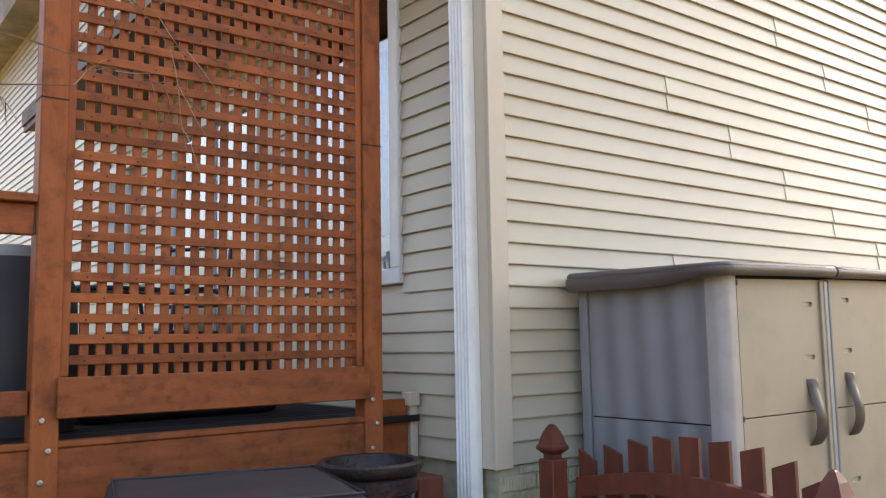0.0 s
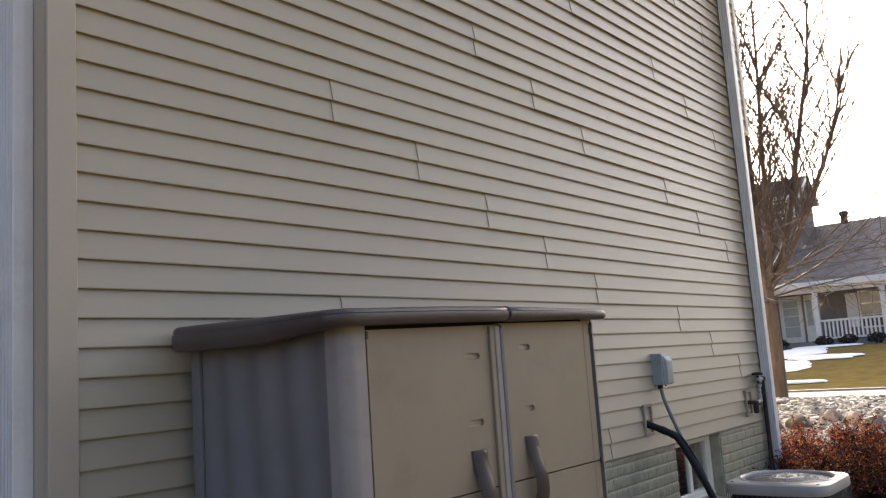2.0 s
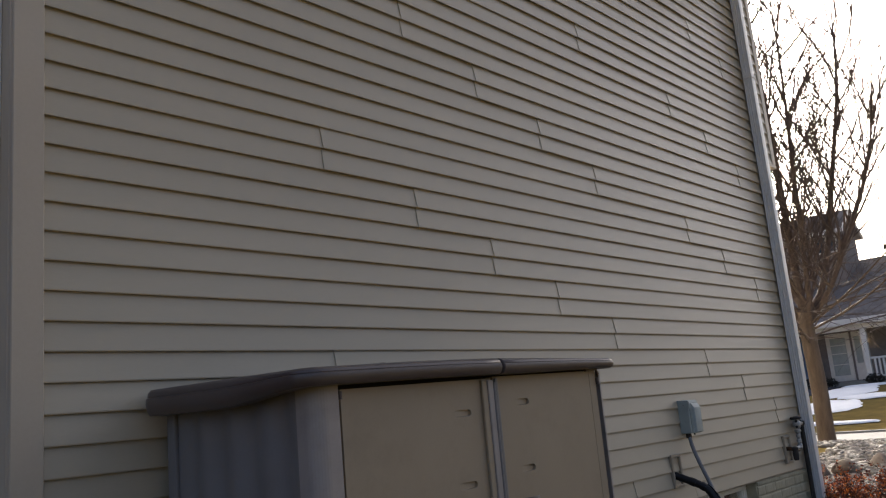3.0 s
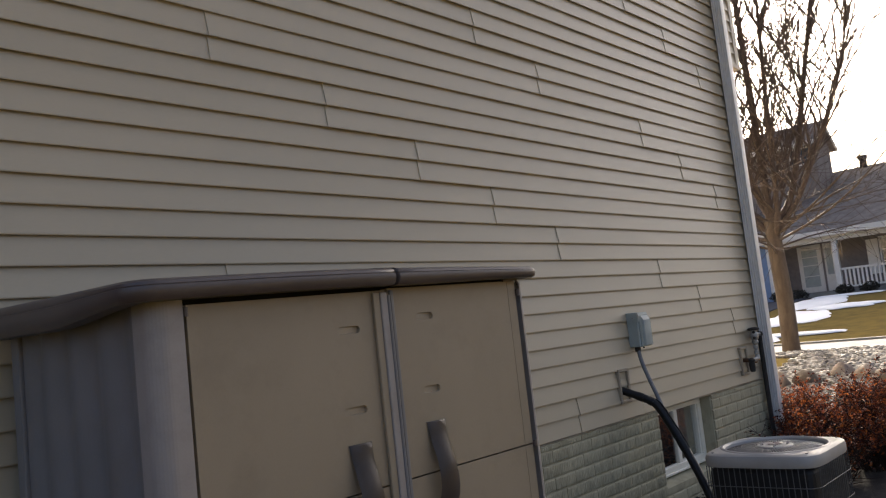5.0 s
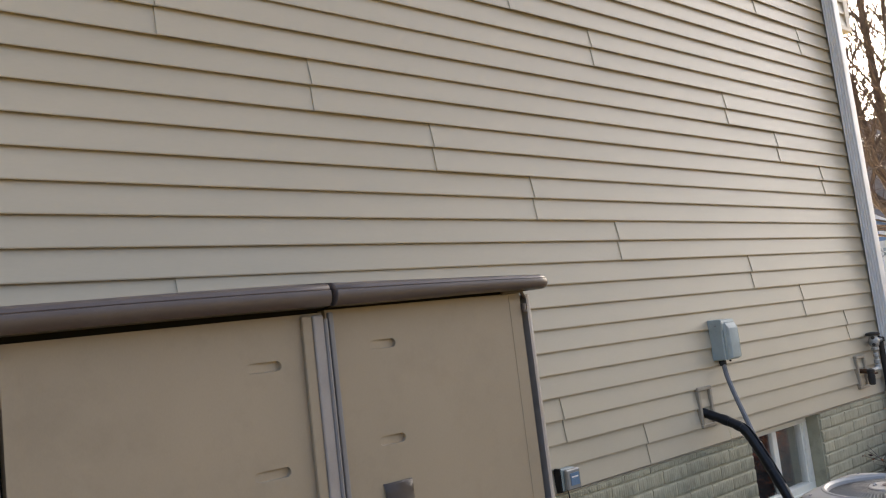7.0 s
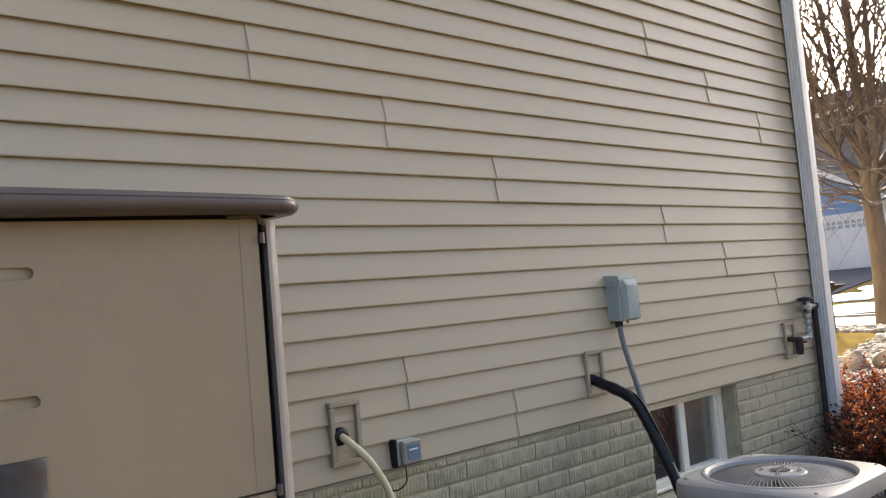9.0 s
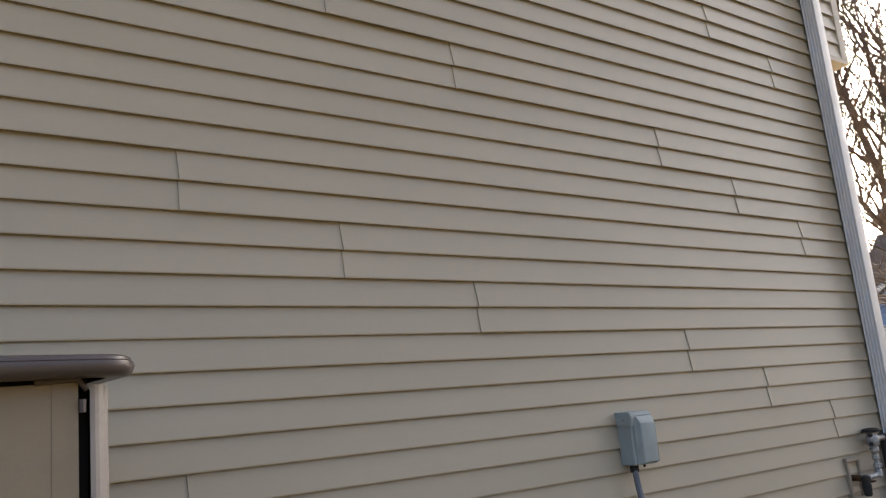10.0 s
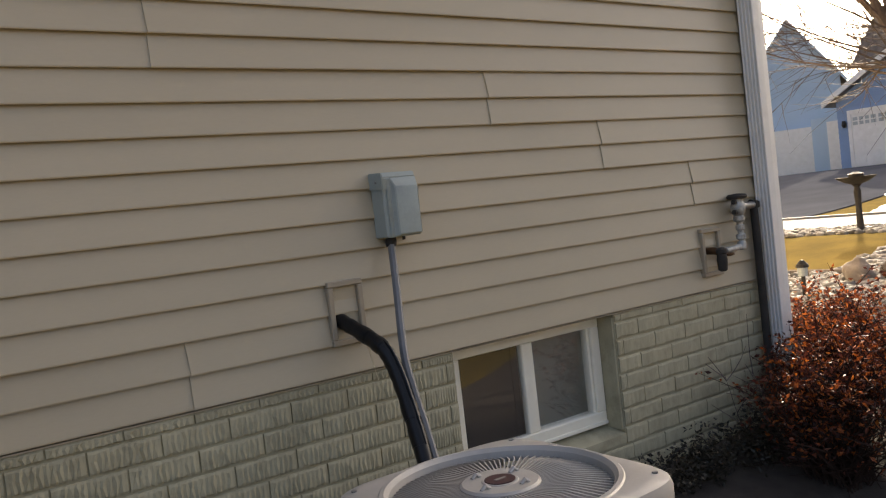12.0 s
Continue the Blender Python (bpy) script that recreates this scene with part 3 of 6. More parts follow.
def back_opening(name, y0, y1, z0, z1, label, category, mullions):
    w = thing(name, (BACK_X, (y0 + y1) / 2, z0), label, category, kind="structure")
    f = 0.085
    for a in ((y0, y1, z0, z0 + f), (y0, y1, z1 - f, z1), (y0, y0 + f, z0 + f, z1 - f), (y1 - f, y1, z0 + f, z1 - f)):
        part("window_frame", box(BACK_X - 0.035, BACK_X + 0.06, a[0], a[1], a[2], a[3], 0.006), M_WHITE, w)
    for k in range(mullions):
        m = y0 + (y1 - y0) * (k + 1) / (mullions + 1)
        part("mullion", box(BACK_X - 0.01, BACK_X + 0.05, m - 0.04, m + 0.04, z0 + f, z1 - f, 0.004), M_WHITE, w)
    p = part("pane", box(BACK_X + 0.02, BACK_X + 0.026, y0 + f, y1 - f, z0 + f, z1 - f), M_GLASS, w)
    p.visible_shadow = False
    # added near-black box in place of the unlit room behind the pane
    part("shade_black_room", box(BACK_X + 0.9, BACK_X + 0.95, y0 - 0.3, y1 + 0.3, z0 - 0.3, z1 + 0.3), M_ROOM, w)
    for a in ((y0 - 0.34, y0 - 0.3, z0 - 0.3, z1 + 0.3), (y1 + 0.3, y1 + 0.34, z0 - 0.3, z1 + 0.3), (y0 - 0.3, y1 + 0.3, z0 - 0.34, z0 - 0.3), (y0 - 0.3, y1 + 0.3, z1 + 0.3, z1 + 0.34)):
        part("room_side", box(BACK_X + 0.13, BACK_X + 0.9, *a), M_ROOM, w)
    return w


w2 = back_opening("window_2", 3.984, 5.15, 1.706, 3.45, "tall white-framed window reflecting the sky", "window", 0)
part("lower_shade", box(BACK_X + 0.04, BACK_X + 0.05, 4.07, 5.06, 1.792, 1.98), M_BOX, w2, "grey shade behind the lower glass")
d1 = back_opening("door_1", 5.7, 7.5, 1.1, 3.2, "white sliding patio door behind the lattice", "door", 1)
# added dark plate: hides the sunlit lawn mirrored low in the door
part("reflection_cover", box(BACK_X - 0.004, BACK_X + 0.016, 5.785, 7.415, 1.19, 1.46, 0.003), M_SCREEN, d1, "dark plate added to cover a lawn reflection in the glass")
back_opening("window_3", 8.2, 9.2, 2.0, 3.2, "white-framed window over the deck", "window", 1)


# ---- fittings on the side wall ----
def mounting_block(x0, x1, z0, z1, label):
    """A recessed vinyl mounting block: a rim round a sunken plate."""
    b = thing("mounting_block", ((x0 + x1) / 2, WALL_Y, z0), label, "mounting block")
    t, y0, y1 = 0.02, WALL_Y - 0.032, WALL_Y + 0.004
    for a in ((x0, x1, z0, z0 + t), (x0, x1, z1 - t, z1), (x0, x0 + t, z0 + t, z1 - t), (x1 - t, x1, z0 + t, z1 - t)):
        part("rim", box(a[0], a[1], y0, y1, a[2], a[3], 0.003), M_BLOCK, b)
    part("back_plate", box(x0 + t, x1 - t, WALL_Y - 0.014, WALL_Y + 0.002, z0 + t, z1 - t), M_SIDING, b)
    return b


mounting_block(5.716, 5.85, 0.895, 1.123, "tan vinyl mounting block with a hose passing through")
mounting_block(7.161, 7.294, 0.942, 1.157, "tan vinyl mounting block where cooling pipes enter")
mounting_block(9.128, 9.268, 0.905, 1.13, "tan vinyl mounting block behind the outdoor tap")


def disconnect_box():
    b = thing("disconnect_box", (7.48, WALL_Y, 1.27), "grey metal electrical disconnect box on the siding", "electrical box")
    x0, x1, z0, z1 = 7.38, 7.508, 1.278, 1.49
    part("body", box(x0, x1 - 0.006, WALL_Y - 0.09, WALL_Y - 0.012, z0, z1 - 0.004, 0.004), M_BOX, b)
    hood = prism([(WALL_Y - 0.012, z1 - 0.045), (WALL_Y - 0.094, z1 - 0.052), (WALL_Y - 0.1, z1 - 0.01), (WALL_Y - 0.094, z1 + 0.008), (WALL_Y - 0.012, z1 + 0.012)], "x", x0 - 0.005, x1 + 0.002)
    bmesh.ops.bevel(hood, geom=list(hood.edges), offset=0.003, segments=2, affect="EDGES")
    part("rain_hood", hood, M_BOX, b, "overhanging grey rain hood")
    # hinged cover with a raised field that slopes off to its edges
    cover = bmesh.new()
    rings = []
    for inset, y in ((0.0, 0.09), (0.0, 0.098), (0.014, 0.101), (0.024, 0.117), (0.03, 0.119)):
        top = 0.03 if inset < 0.02 else 0.036 + inset
        rings.append([cover.verts.new(c) for c in ((x0 + 0.012 + inset * 0.9, WALL_Y - y, z0 + inset * 0.3), (x1 + 0.004 - inset * 0.3, WALL_Y - y, z0 + inset * 0.3), (x1 + 0.004 - inset * 0.3, WALL_Y - y, z1 - top + 0.02), (x0 + 0.012 + inset * 0.9, WALL_Y - y, z1 - top + 0.02))])
    for p, q in zip(rings, rings[1:]):
        for k in range(4):
            cover.faces.new((p[k], p[(k + 1) % 4], q[(k + 1) % 4], q[k]))
    cover.faces.new(rings[-1])
    bmesh.ops.bevel(cover, geom=[e for e in cover.edges if len(e.link_faces) == 2], offset=0.002, segments=2, affect="EDGES")
    part("cover", cover, M_BOX, b, "hinged grey cover with a raised field", True)
    part("hub", lathe([(0.018, -0.03), (0.02, -0.012), (0.018, 0.0)], (x0 + 0.035, WALL_Y - 0.05, z0), 14), M_IRON, b, "dark conduit hub")
    part("screw", lathe([(0.006, -0.012), (0.006, 0.0)], (x1 - 0.055, WALL_Y - 0.075, z0), 8), M_IRON, b)
    knob = part("hood_rivet", lathe([(0.005, 0), (0.004, 0.003), (0.001, 0.004)], (0, 0, 0), 8), M_GALV, b)
    knob.matrix_basis = pose(x0 - 0.005, WALL_Y - 0.06, z1 - 0.022, 0, -90, 0)


disconnect_box()
tagged(part("conduit", tube(smooth_line([(7.415, 3.26, 1.275), (7.4, 3.235, 1.18), (7.365, 3.18, 1.07), (7.325, 3.12, 0.97), (7.3, 3.075, 0.88), (7.29, 3.03, 0.79), (7.28, 2.975, 0.69), (7.262, 2.91, 0.58), (7.225, 2.83, 0.45), (7.165, 2.75, 0.32), (7.1, 2.68, 0.27)]), 0.0135, 8), M_CONDUIT, smooth=True), "grey flexible conduit from box to air conditioner", "conduit")


def line_set():
    """Pipes in one black foam sleeve: out of the wall block, a sharp bend, then straight down to the air conditioner."""
    ls = thing("line_set", (7.28, 3.2, 0.3), "black foam-wrapped cooling pipes bending down from the wall", "pipe")
    path = smooth_line([(7.2, 3.325, 1.035), (7.212, 3.27, 1.012), (7.226, 3.18, 0.976), (7.238, 3.105, 0.938), (7.245, 3.068, 0.89), (7.245, 3.03, 0.825), (7.235, 2.97, 0.725), (7.215, 2.895, 0.595), (7.18, 2.81, 0.44), (7.12, 2.73, 0.3), (7.06, 2.66, 0.22)], 5)
    n = len(path)
    part("sleeve", tube(path, [0.0248 + 0.0012 * math.sin(i * 2.3) for i in range(n)], 14), M_BLACK, ls, smooth=True)
    for i in (9, 13, 28, 31):
        part("tape", tube(path[i:i + 3], [0.0268, 0.0276, 0.0266], 14), M_BLACK, ls, smooth=True)
    # a fold of the sleeve's split seam stands up along the upper run
    seam = [p + Vector((0.004, -0.024, 0.014)) for p in path[12:34]]
    part("split_seam", tube(seam, [0.002 + 0.0035 * math.sin(math.pi * i / 21) for i in range(22)], 6), M_BLACK, ls, smooth=True)
    part("loose_tie", tube(smooth_line([path[9] + Vector((0, -0.02, -0.02)), path[9] + Vector((0.01, -0.03, -0.09)), path[9] + Vector((0.03, -0.02, -0.16))], 4), 0.0012, 4), M_HOSE, ls, "thin pale tie")


line_set()


def wall_hose():
    h = thing("hose", (5.763, 3.28, 0.05), "cream plastic hose coming out of the wall block", "hose")
    path = smooth_line([(5.758, 3.31, 1.01), (5.763, 3.25, 0.985), (5.823, 3.215, 0.91), (5.883, 3.2, 0.8), (5.908, 3.19, 0.68), (5.893, 3.18, 0.45), (5.863, 3.16, 0.2), (5.763, 3.12, 0.135), (5.563, 3.08, 0.13)])
    part("tube", tube(path, 0.0135, 10), M_HOSE, h, smooth=True)
    g = part("grommet", lathe([(0.03, -0.01), (0.034, 0.0), (0.03, 0.012), (0.02, 0.016)], (0, 0, 0), 16), M_BLACK, h, "black rubber grommet")
    g.matrix_basis = pose(5.758, 3.288, 1.0, 90, 0, 0)


wall_hose()


def outlet_box():
    o = thing("outlet_box", (6.05, WALL_Y, 0.855), "small outdoor outlet box with a blue label", "outlet box")
    part("body", box(5.99, 6.08, WALL_Y - 0.05, WALL_Y - 0.01, 0.85, 0.945, 0.004), M_BOX, o)
    part("gasket", box(5.982, 5.994, WALL_Y - 0.046, WALL_Y - 0.01, 0.846, 0.95, 0.002), M_BLACK, o)
    part("cover", box(6, 6.09, WALL_Y - 0.072, WALL_Y - 0.05, 0.853, 0.942, 0.006), M_CLEAR, o, "cloudy flip cover")
    part("blue_label", box(6.02, 6.075, WALL_Y - 0.0745, WALL_Y - 0.072, 0.872, 0.925), M_BLUE, o)
    part("label_bar", box(6.026, 6.068, WALL_Y - 0.0755, WALL_Y - 0.0745, 0.905, 0.911), M_WHITE, o)
    part("cable", tube(smooth_line([(6.03, 3.27, 0.85), (6.02, 3.26, 0.79), (5.98, 3.27, 0.765), (5.93, 3.28, 0.78)]), 0.003, 6), M_BLACK, o, "thin black cable")


outlet_box()


def gas_and_tap():
    g = thing("gas_valve", (9.41, 3.26, 1.0), "weathered galvanised gas regulator and pipe on the wall", "gas valve")
    part("pipe", tube(smooth_line([(9.38, 3.25, 1.21), (9.384, 3.25, 1.12), (9.39, 3.25, 1.05), (9.385, 3.25, 1.035), (9.36, 3.25, 1.022), (9.26, 3.252, 1.015)], 5), 0.0145, 12), M_ZINC, g, smooth=True)
    part("regulator", lathe([(0.018, -0.075), (0.026, -0.066), (0.026, -0.05), (0.02, -0.044), (0.032, -0.03), (0.036, -0.004), (0.03, 0.014), (0.026, 0.028), (0.028, 0.036)], (9.378, 3.247, 1.215), 20), M_ZINC, g, smooth=True)
    part("cap", lathe([(0.03, 0.0), (0.046, 0.003), (0.048, 0.014), (0.04, 0.022), (0.012, 0.026)], (9.378, 3.247, 1.25), 20), M_IRON, g, "dark vent cap", True)
    for z in (1.238, 1.19):
        part("bolt_head", tube([(9.338, 3.232, z), (9.316, 3.226, z)], 0.012, 8), M_IRON, g)
    part("side_port", tube([(9.385, 3.25, 1.215), (9.45, 3.252, 1.212), (9.515, 3.258, 1.212)], [0.026, 0.018, 0.018], 12), M_GALV, g, smooth=True)
    for z, r in ((1.14, 0.024), (1.1, 0.021), (1.055, 0.023)):
        part("coupling", lathe([(0.016, 0), (r, 0.004), (r, 0.024), (0.016, 0.028)], (9.3855, 3.25, z), 8), M_ZINC, g)
    part("elbow", lathe([(0.012, -0.022), (0.021, -0.016), (0.022, 0.012), (0.016, 0.02)], (9.384, 3.25, 1.028), 12), M_ZINC, g, smooth=True)
    part("riser", tube([(9.505, 3.262, 1.22), (9.53, 3.262, 1.216), (9.53, 3.262, 1.19), (9.533, 3.262, 0.8), (9.535, 3.262, 0.2)], 0.0195, 10), M_IRON, g, "black iron riser pipe", True)
    part("riser_cap", lathe([(0.024, 0), (0.026, 0.006), (0.026, 0.03), (0.018, 0.036)], (9.535, 3.262, 1.195), 12), M_IRON, g)
    t = thing("tap", (9.202, WALL_Y, 0.965), "tarnished brass outdoor tap on the mounting block", "tap")
    part("body", tube(smooth_line([(9.177, 3.3, 1.025), (9.18, 3.25, 1.023), (9.184, 3.225, 1.01)]), 0.017, 10), M_BRASS, t, smooth=True)
    part("wheel", lathe([(0.008, -0.008), (0.026, -0.004), (0.026, 0.005), (0.008, 0.008)], (9.242, 3.225, 1), 14), M_BRASS, t)
    part("stem", tube([(9.184, 3.23, 1.007), (9.242, 3.225, 1)], 0.009, 8), M_BRASS, t)
    part("vacuum_cap", lathe([(0.014, -0.085), (0.021, -0.078), (0.025, -0.03), (0.021, -0.005), (0.026, 0.0), (0.026, 0.018), (0.01, 0.026)], (9.184, 3.222, 1.013), 16), M_IRON, t, "dark anti-siphon cap", True)
    part("spout_ring", lathe([(0.016, 0.0), (0.019, 0.004), (0.019, 0.016), (0.015, 0.02)], (9.184, 3.222, 0.93), 12), M_ZINC, t)


gas_and_tap()


# ---- the air conditioner ----
def air_conditioner(cx, cy):
    half, z0, z1 = 0.293, 0.09, 0.714
    ac = thing("air_conditioner", (cx, cy, 0.0), "grey air conditioner with wire guard beside the house", "air conditioner")
    part("pad", box(cx - 0.36, cx + 0.36, cy - 0.36, cy + 0.36, -0.04, 0.05, 0.012), M_CONCRETE, ac)
    part("base_pan", box(cx - half, cx + half, cy - half, cy + half, 0.05, 0.1, 0.01), M_ACTOP, ac)
    part("coil", box(cx - half + 0.02, cx + half - 0.02, cy - half + 0.02, cy + half - 0.02, 0.1, z1 - 0.07, 0.05, 4), M_COIL, ac)
    wire = mesh_of("guard_wire", tube([(0, 0, 0.1), (0, 0, z1 - 0.07)], 0.0025, 5), M_WIRE)
    n = 17
    for i in range(n):
        w = -half + 0.055 + (2 * half - 0.11) * i / (n - 1)
        for dx, dy in ((w, -half), (w, half), (-half, w), (half, w)):
            piece("guard_wire", wire, ac, Matrix.Translation((cx + dx, cy + dy, 0)))
    r = 0.06
    for z in (0.16, 0.29, 0.42, 0.55):
        ring = []
        for sx, sy, a0 in ((1, 1, 0), (-1, 1, 90), (-1, -1, 180), (1, -1, 270)):
            for a in (0, 30, 60, 90):
                q = radians(a0 + a)
                ring.append((cx + sx * (half - r) + (r + 0.004) * math.cos(q), cy + sy * (half - r) + (r + 0.004) * math.sin(q), z))
        part("guard_hoop", tube(ring + ring[:1], 0.0025, 5), M_WIRE, ac)
    # top cover: a rounded square with a round opening
    cover = bmesh.new()
    sides = 96
    loops = []
    hs = half + 0.012
    for kind, size, z in (("s", 0.99, z1 - 0.068), ("s", 1.0, z1 - 0.062), ("s", 1.0, z1 - 0.026), ("s", 0.985, z1 - 0.01), ("s", 0.95, z1 - 0.003), ("m", 0.5, z1 + 0.0), ("c", 0.282, z1 + 0.001), ("c", 0.278, z1 + 0.005), ("c", 0.268, z1 + 0.006), ("c", 0.258, z1 - 0.004), ("c", 0.255, z1 - 0.03)):
        ring = []
        for k in range(sides):
            a = 2 * math.pi * k / sides
            c, s_ = math.cos(a), math.sin(a)
            e = 6.0
            sq = hs / (abs(c) ** e + abs(s_) ** e) ** (1 / e)
            rad = sq * size if kind == "s" else size if kind == "c" else 0.5 * (sq * 0.95 + 0.284)
            ring.append(cover.verts.new((cx + rad * c, cy + rad * s_, z)))
        loops.append(ring)
    for a, b in zip(loops, loops[1:]):
        for k in range(sides):
            cover.faces.new((a[k], a[(k + 1) % sides], b[(k + 1) % sides], b[k]))
    part("top_cover", cover, M_ACTOP, ac, smooth=True)
    # black disc stands for the shade down in the fan well
    part("fan_well", lathe([(0.256, z1 - 0.2), (0.256, z1 - 0.19)], (cx, cy, 0), 48), M_GAP, ac)
    vane = bmesh.new()
    pts = [(0.08, 0.0, z1 - 0.004), (0.17, 0.01, z1 + 0.001), (0.254, 0.036, z1 - 0.018)]
    lo = [vane.verts.new((x, y - 0.0012, z - 0.022)) for x, y, z in pts]
    hi = [vane.verts.new((x, y - 0.0012, z)) for x, y, z in pts]
    hi2 = [vane.verts.new((x, y + 0.0022, z)) for x, y, z in pts]
    for i in range(2):
        vane.faces.new((lo[i], lo[i + 1], hi[i + 1], hi[i]))
        vane.faces.new((hi[i], hi[i + 1], hi2[i + 1], hi2[i]))
    vm = mesh_of("fan_vane", vane, M_ACTOP)
    for k in range(84):
        piece("fan_vane", vm, ac, Matrix.Translation((cx, cy, 0)) @ Matrix.Rotation(2 * math.pi * k / 84, 4, "Z"))
    for rr in (0.135, 0.18):
        part("guard_ring", tube([(cx + rr * math.cos(radians(a)), cy + rr * math.sin(radians(a)), z1 - 0.02) for a in range(0, 361, 12)], 0.0018, 4), M_ACTOP, ac)
    hub = part("hub", lathe([(0.092, -0.02), (0.094, -0.001), (0.088, 0.004), (0.044, 0.004), (0.041, 0.006), (0.0005, 0.006)], (cx, cy, z1), 40), M_ACTOP, ac, smooth=False)
    part("badge", lathe([(0.036, 0.0062), (0.036, 0.0082)], (cx, cy, z1), 28), M_BADGE, hub, "dark red round badge")
    part("badge_mark", box(cx - 0.016, cx + 0.016, cy - 0.005, cy + 0.005, z1 + 0.0082, z1 + 0.0092, 0.0005), M_GALV, hub)
    for k in range(4):
        a = radians(20 + 90 * k)
        part("lug", tube([(cx + 0.065 * math.cos(a) - 0.012, cy + 0.065 * math.sin(a), z1 + 0.004), (cx + 0.065 * math.cos(a), cy + 0.065 * math.sin(a), z1 + 0.013), (cx + 0.065 * math.cos(a) + 0.012, cy + 0.065 * math.sin(a), z1 + 0.004)], 0.005, 8), M_ACTOP, hub)
    for dx, dy in ((-0.245, 0.245), (0.245, 0.245), (-0.245, -0.245), (0.245, -0.245)):
        part("screw", lathe([(0.007, 0), (0.007, 0.004)], (cx + dx, cy + dy, z1 - 0.002), 10), M_GALV, ac)


air_conditioner(7.03, 2.315)


# ---- the storage shed ----
def storage_shed():
    x0, x1, yf, yb, zt, zs = 3.475, 5.04, 2.425, 3.225, 1.664, 1.066
    sh = thing("storage_shed", ((x0 + x1) / 2, (yf + yb) / 2, 0.0), "grey and tan plastic storage shed with a brown roof", "shed")
    part("floor_pan", box(x0, x1, yf + 0.01, yb, 0.0, 0.06, 0.01), M_ROOFP, sh)
    # ribbed side panels in two tiers
    for side_x, sgn in ((x0, -1), (x1, 1)):
        for za, zb in ((0.06, zs - 0.028), (zs - 0.022, zt)):
            bm = bmesh.new()
            ys = [yf + 0.075 + (yb - yf - 0.13) * i / 48 for i in range(49)]
            cols = []
            for i, y in enumerate(ys):
                u = i / 48
                wave = 0.010 * math.sin(2 * math.pi * (u * 4.0 + 0.25)) * min(1, 10 * u, 10 * (1 - u))
                cols.append([bm.verts.new((side_x + sgn * (wave * k - 0.012), y, z)) for z, k in ((za, 0.0), (za + 0.03, 1), (zb - 0.03, 1), (zb, 0.3))])
            for a, b in zip(cols, cols[1:]):
                for k in range(3):
                    bm.faces.new((a[k], b[k], b[k + 1], a[k + 1]))
            part("side_panel", bm, M_SHED, sh, smooth=True)
        # near-black sheet inside each side, its shade put into the colour
        part("inner_shade_sheet", box(min(side_x - sgn * 0.03, side_x - sgn * 0.05), max(side_x - sgn * 0.03, side_x - sgn * 0.05), yf + 0.06, yb, 0.06, zt), M_GAP, sh)
        part("rear_post", box(min(side_x, side_x - sgn * 0.03), max(side_x, side_x - sgn * 0.03), yb - 0.05, yb, 0.03, zt, 0.006, 2), M_SHED, sh)
    part("back_panel", box(x0 + 0.03, x1 - 0.03, yb - 0.03, yb, 0.05, zt), M_SHED, sh)
    # rounded front posts
    for px, sgn in ((x0, 1), (x1, -1)):
        wide = 0.088 if sgn == 1 else 0.036
        out = []
        for k in range(9):
            a = radians(180 + 90 * k / 8)
            out.append((px + sgn * (0.045 + 0.045 * math.cos(a)), yf + 0.05 + 0.055 * math.sin(a)))
        out += [(px + sgn * wide, yf - 0.005), (px + sgn * wide, yf + 0.03), (px + sgn * 0.02, yf + 0.085), (px, yf + 0.085)]
        part("front_post", prism(out, "z", 0.03, zt), M_STILE, sh, "pale rounded corner post", False)
    # doors: moulded panels with sunk slots, a lower and an upper one each
    zb = 0.08

    def door_panel(name, parent, edges, z0, z1, top_rise, slots):
        """A moulded plate of upright strips at slightly different depths; the slots are sunk into their strip, deepest at the right."""
        bm = bmesh.new()
        for (xa, d), (xb, _) in zip(edges, edges[1:]):
            ra, rb = top_rise * (xa - edges[0][0]), top_rise * (xb - edges[0][0])
            corners = [bm.verts.new(c) for c in ((xa, yf + d, z0), (xb, yf + d, z0), (xb, yf + d, z1 + rb), (xa, yf + d, z1 + ra))]
            border = [bm.edges.new((corners[k], corners[(k + 1) % 4])) for k in range(4)]
            mine = [q for q in slots if xa < (q[0] + q[1]) / 2 < xb]
            if not mine:
                bm.faces.new(corners)
            for sx0, sx1, sz in mine:
                hr = 0.0115
                ring = [(sx1 - hr + hr * math.sin(radians(w)), sz - hr * math.cos(radians(w))) for w in range(0, 181, 20)] + [(sx0 + hr - hr * math.sin(radians(w)), sz + hr * math.cos(radians(w))) for w in range(0, 181, 20)]
                top = [bm.verts.new((px, yf + d, pz)) for px, pz in ring]
                sunk = [bm.verts.new((px, yf + d + 0.0015 + 0.009 * (px - sx0) / (sx1 - sx0), pz + 0.002 * (sz > pz))) for px, pz in ring]
                for k in range(len(top)):
                    j = (k + 1) % len(top)
                    border.append(bm.edges.get((top[k], top[j])) or bm.edges.new((top[k], top[j])))
                    bm.faces.new((top[k], top[j], sunk[j], sunk[k]))
                bm.faces.new(sunk)
            if mine:
                bmesh.ops.triangle_fill(bm, edges=border, use_beauty=True)
        for i, (xb, d) in enumerate(edges):
            before = edges[i - 1][1] if i else 0.03
            after = d if i < len(edges) - 1 else 0.03
            r = top_rise * (xb - edges[0][0])
            bm.faces.new([bm.verts.new(c) for c in ((xb, yf + before, z0), (xb, yf + after, z0), (xb, yf + after, z1 + r), (xb, yf + before, z1 + r))])
        xa, xb = edges[0][0], edges[-1][0]
        r = top_rise * (xb - xa)
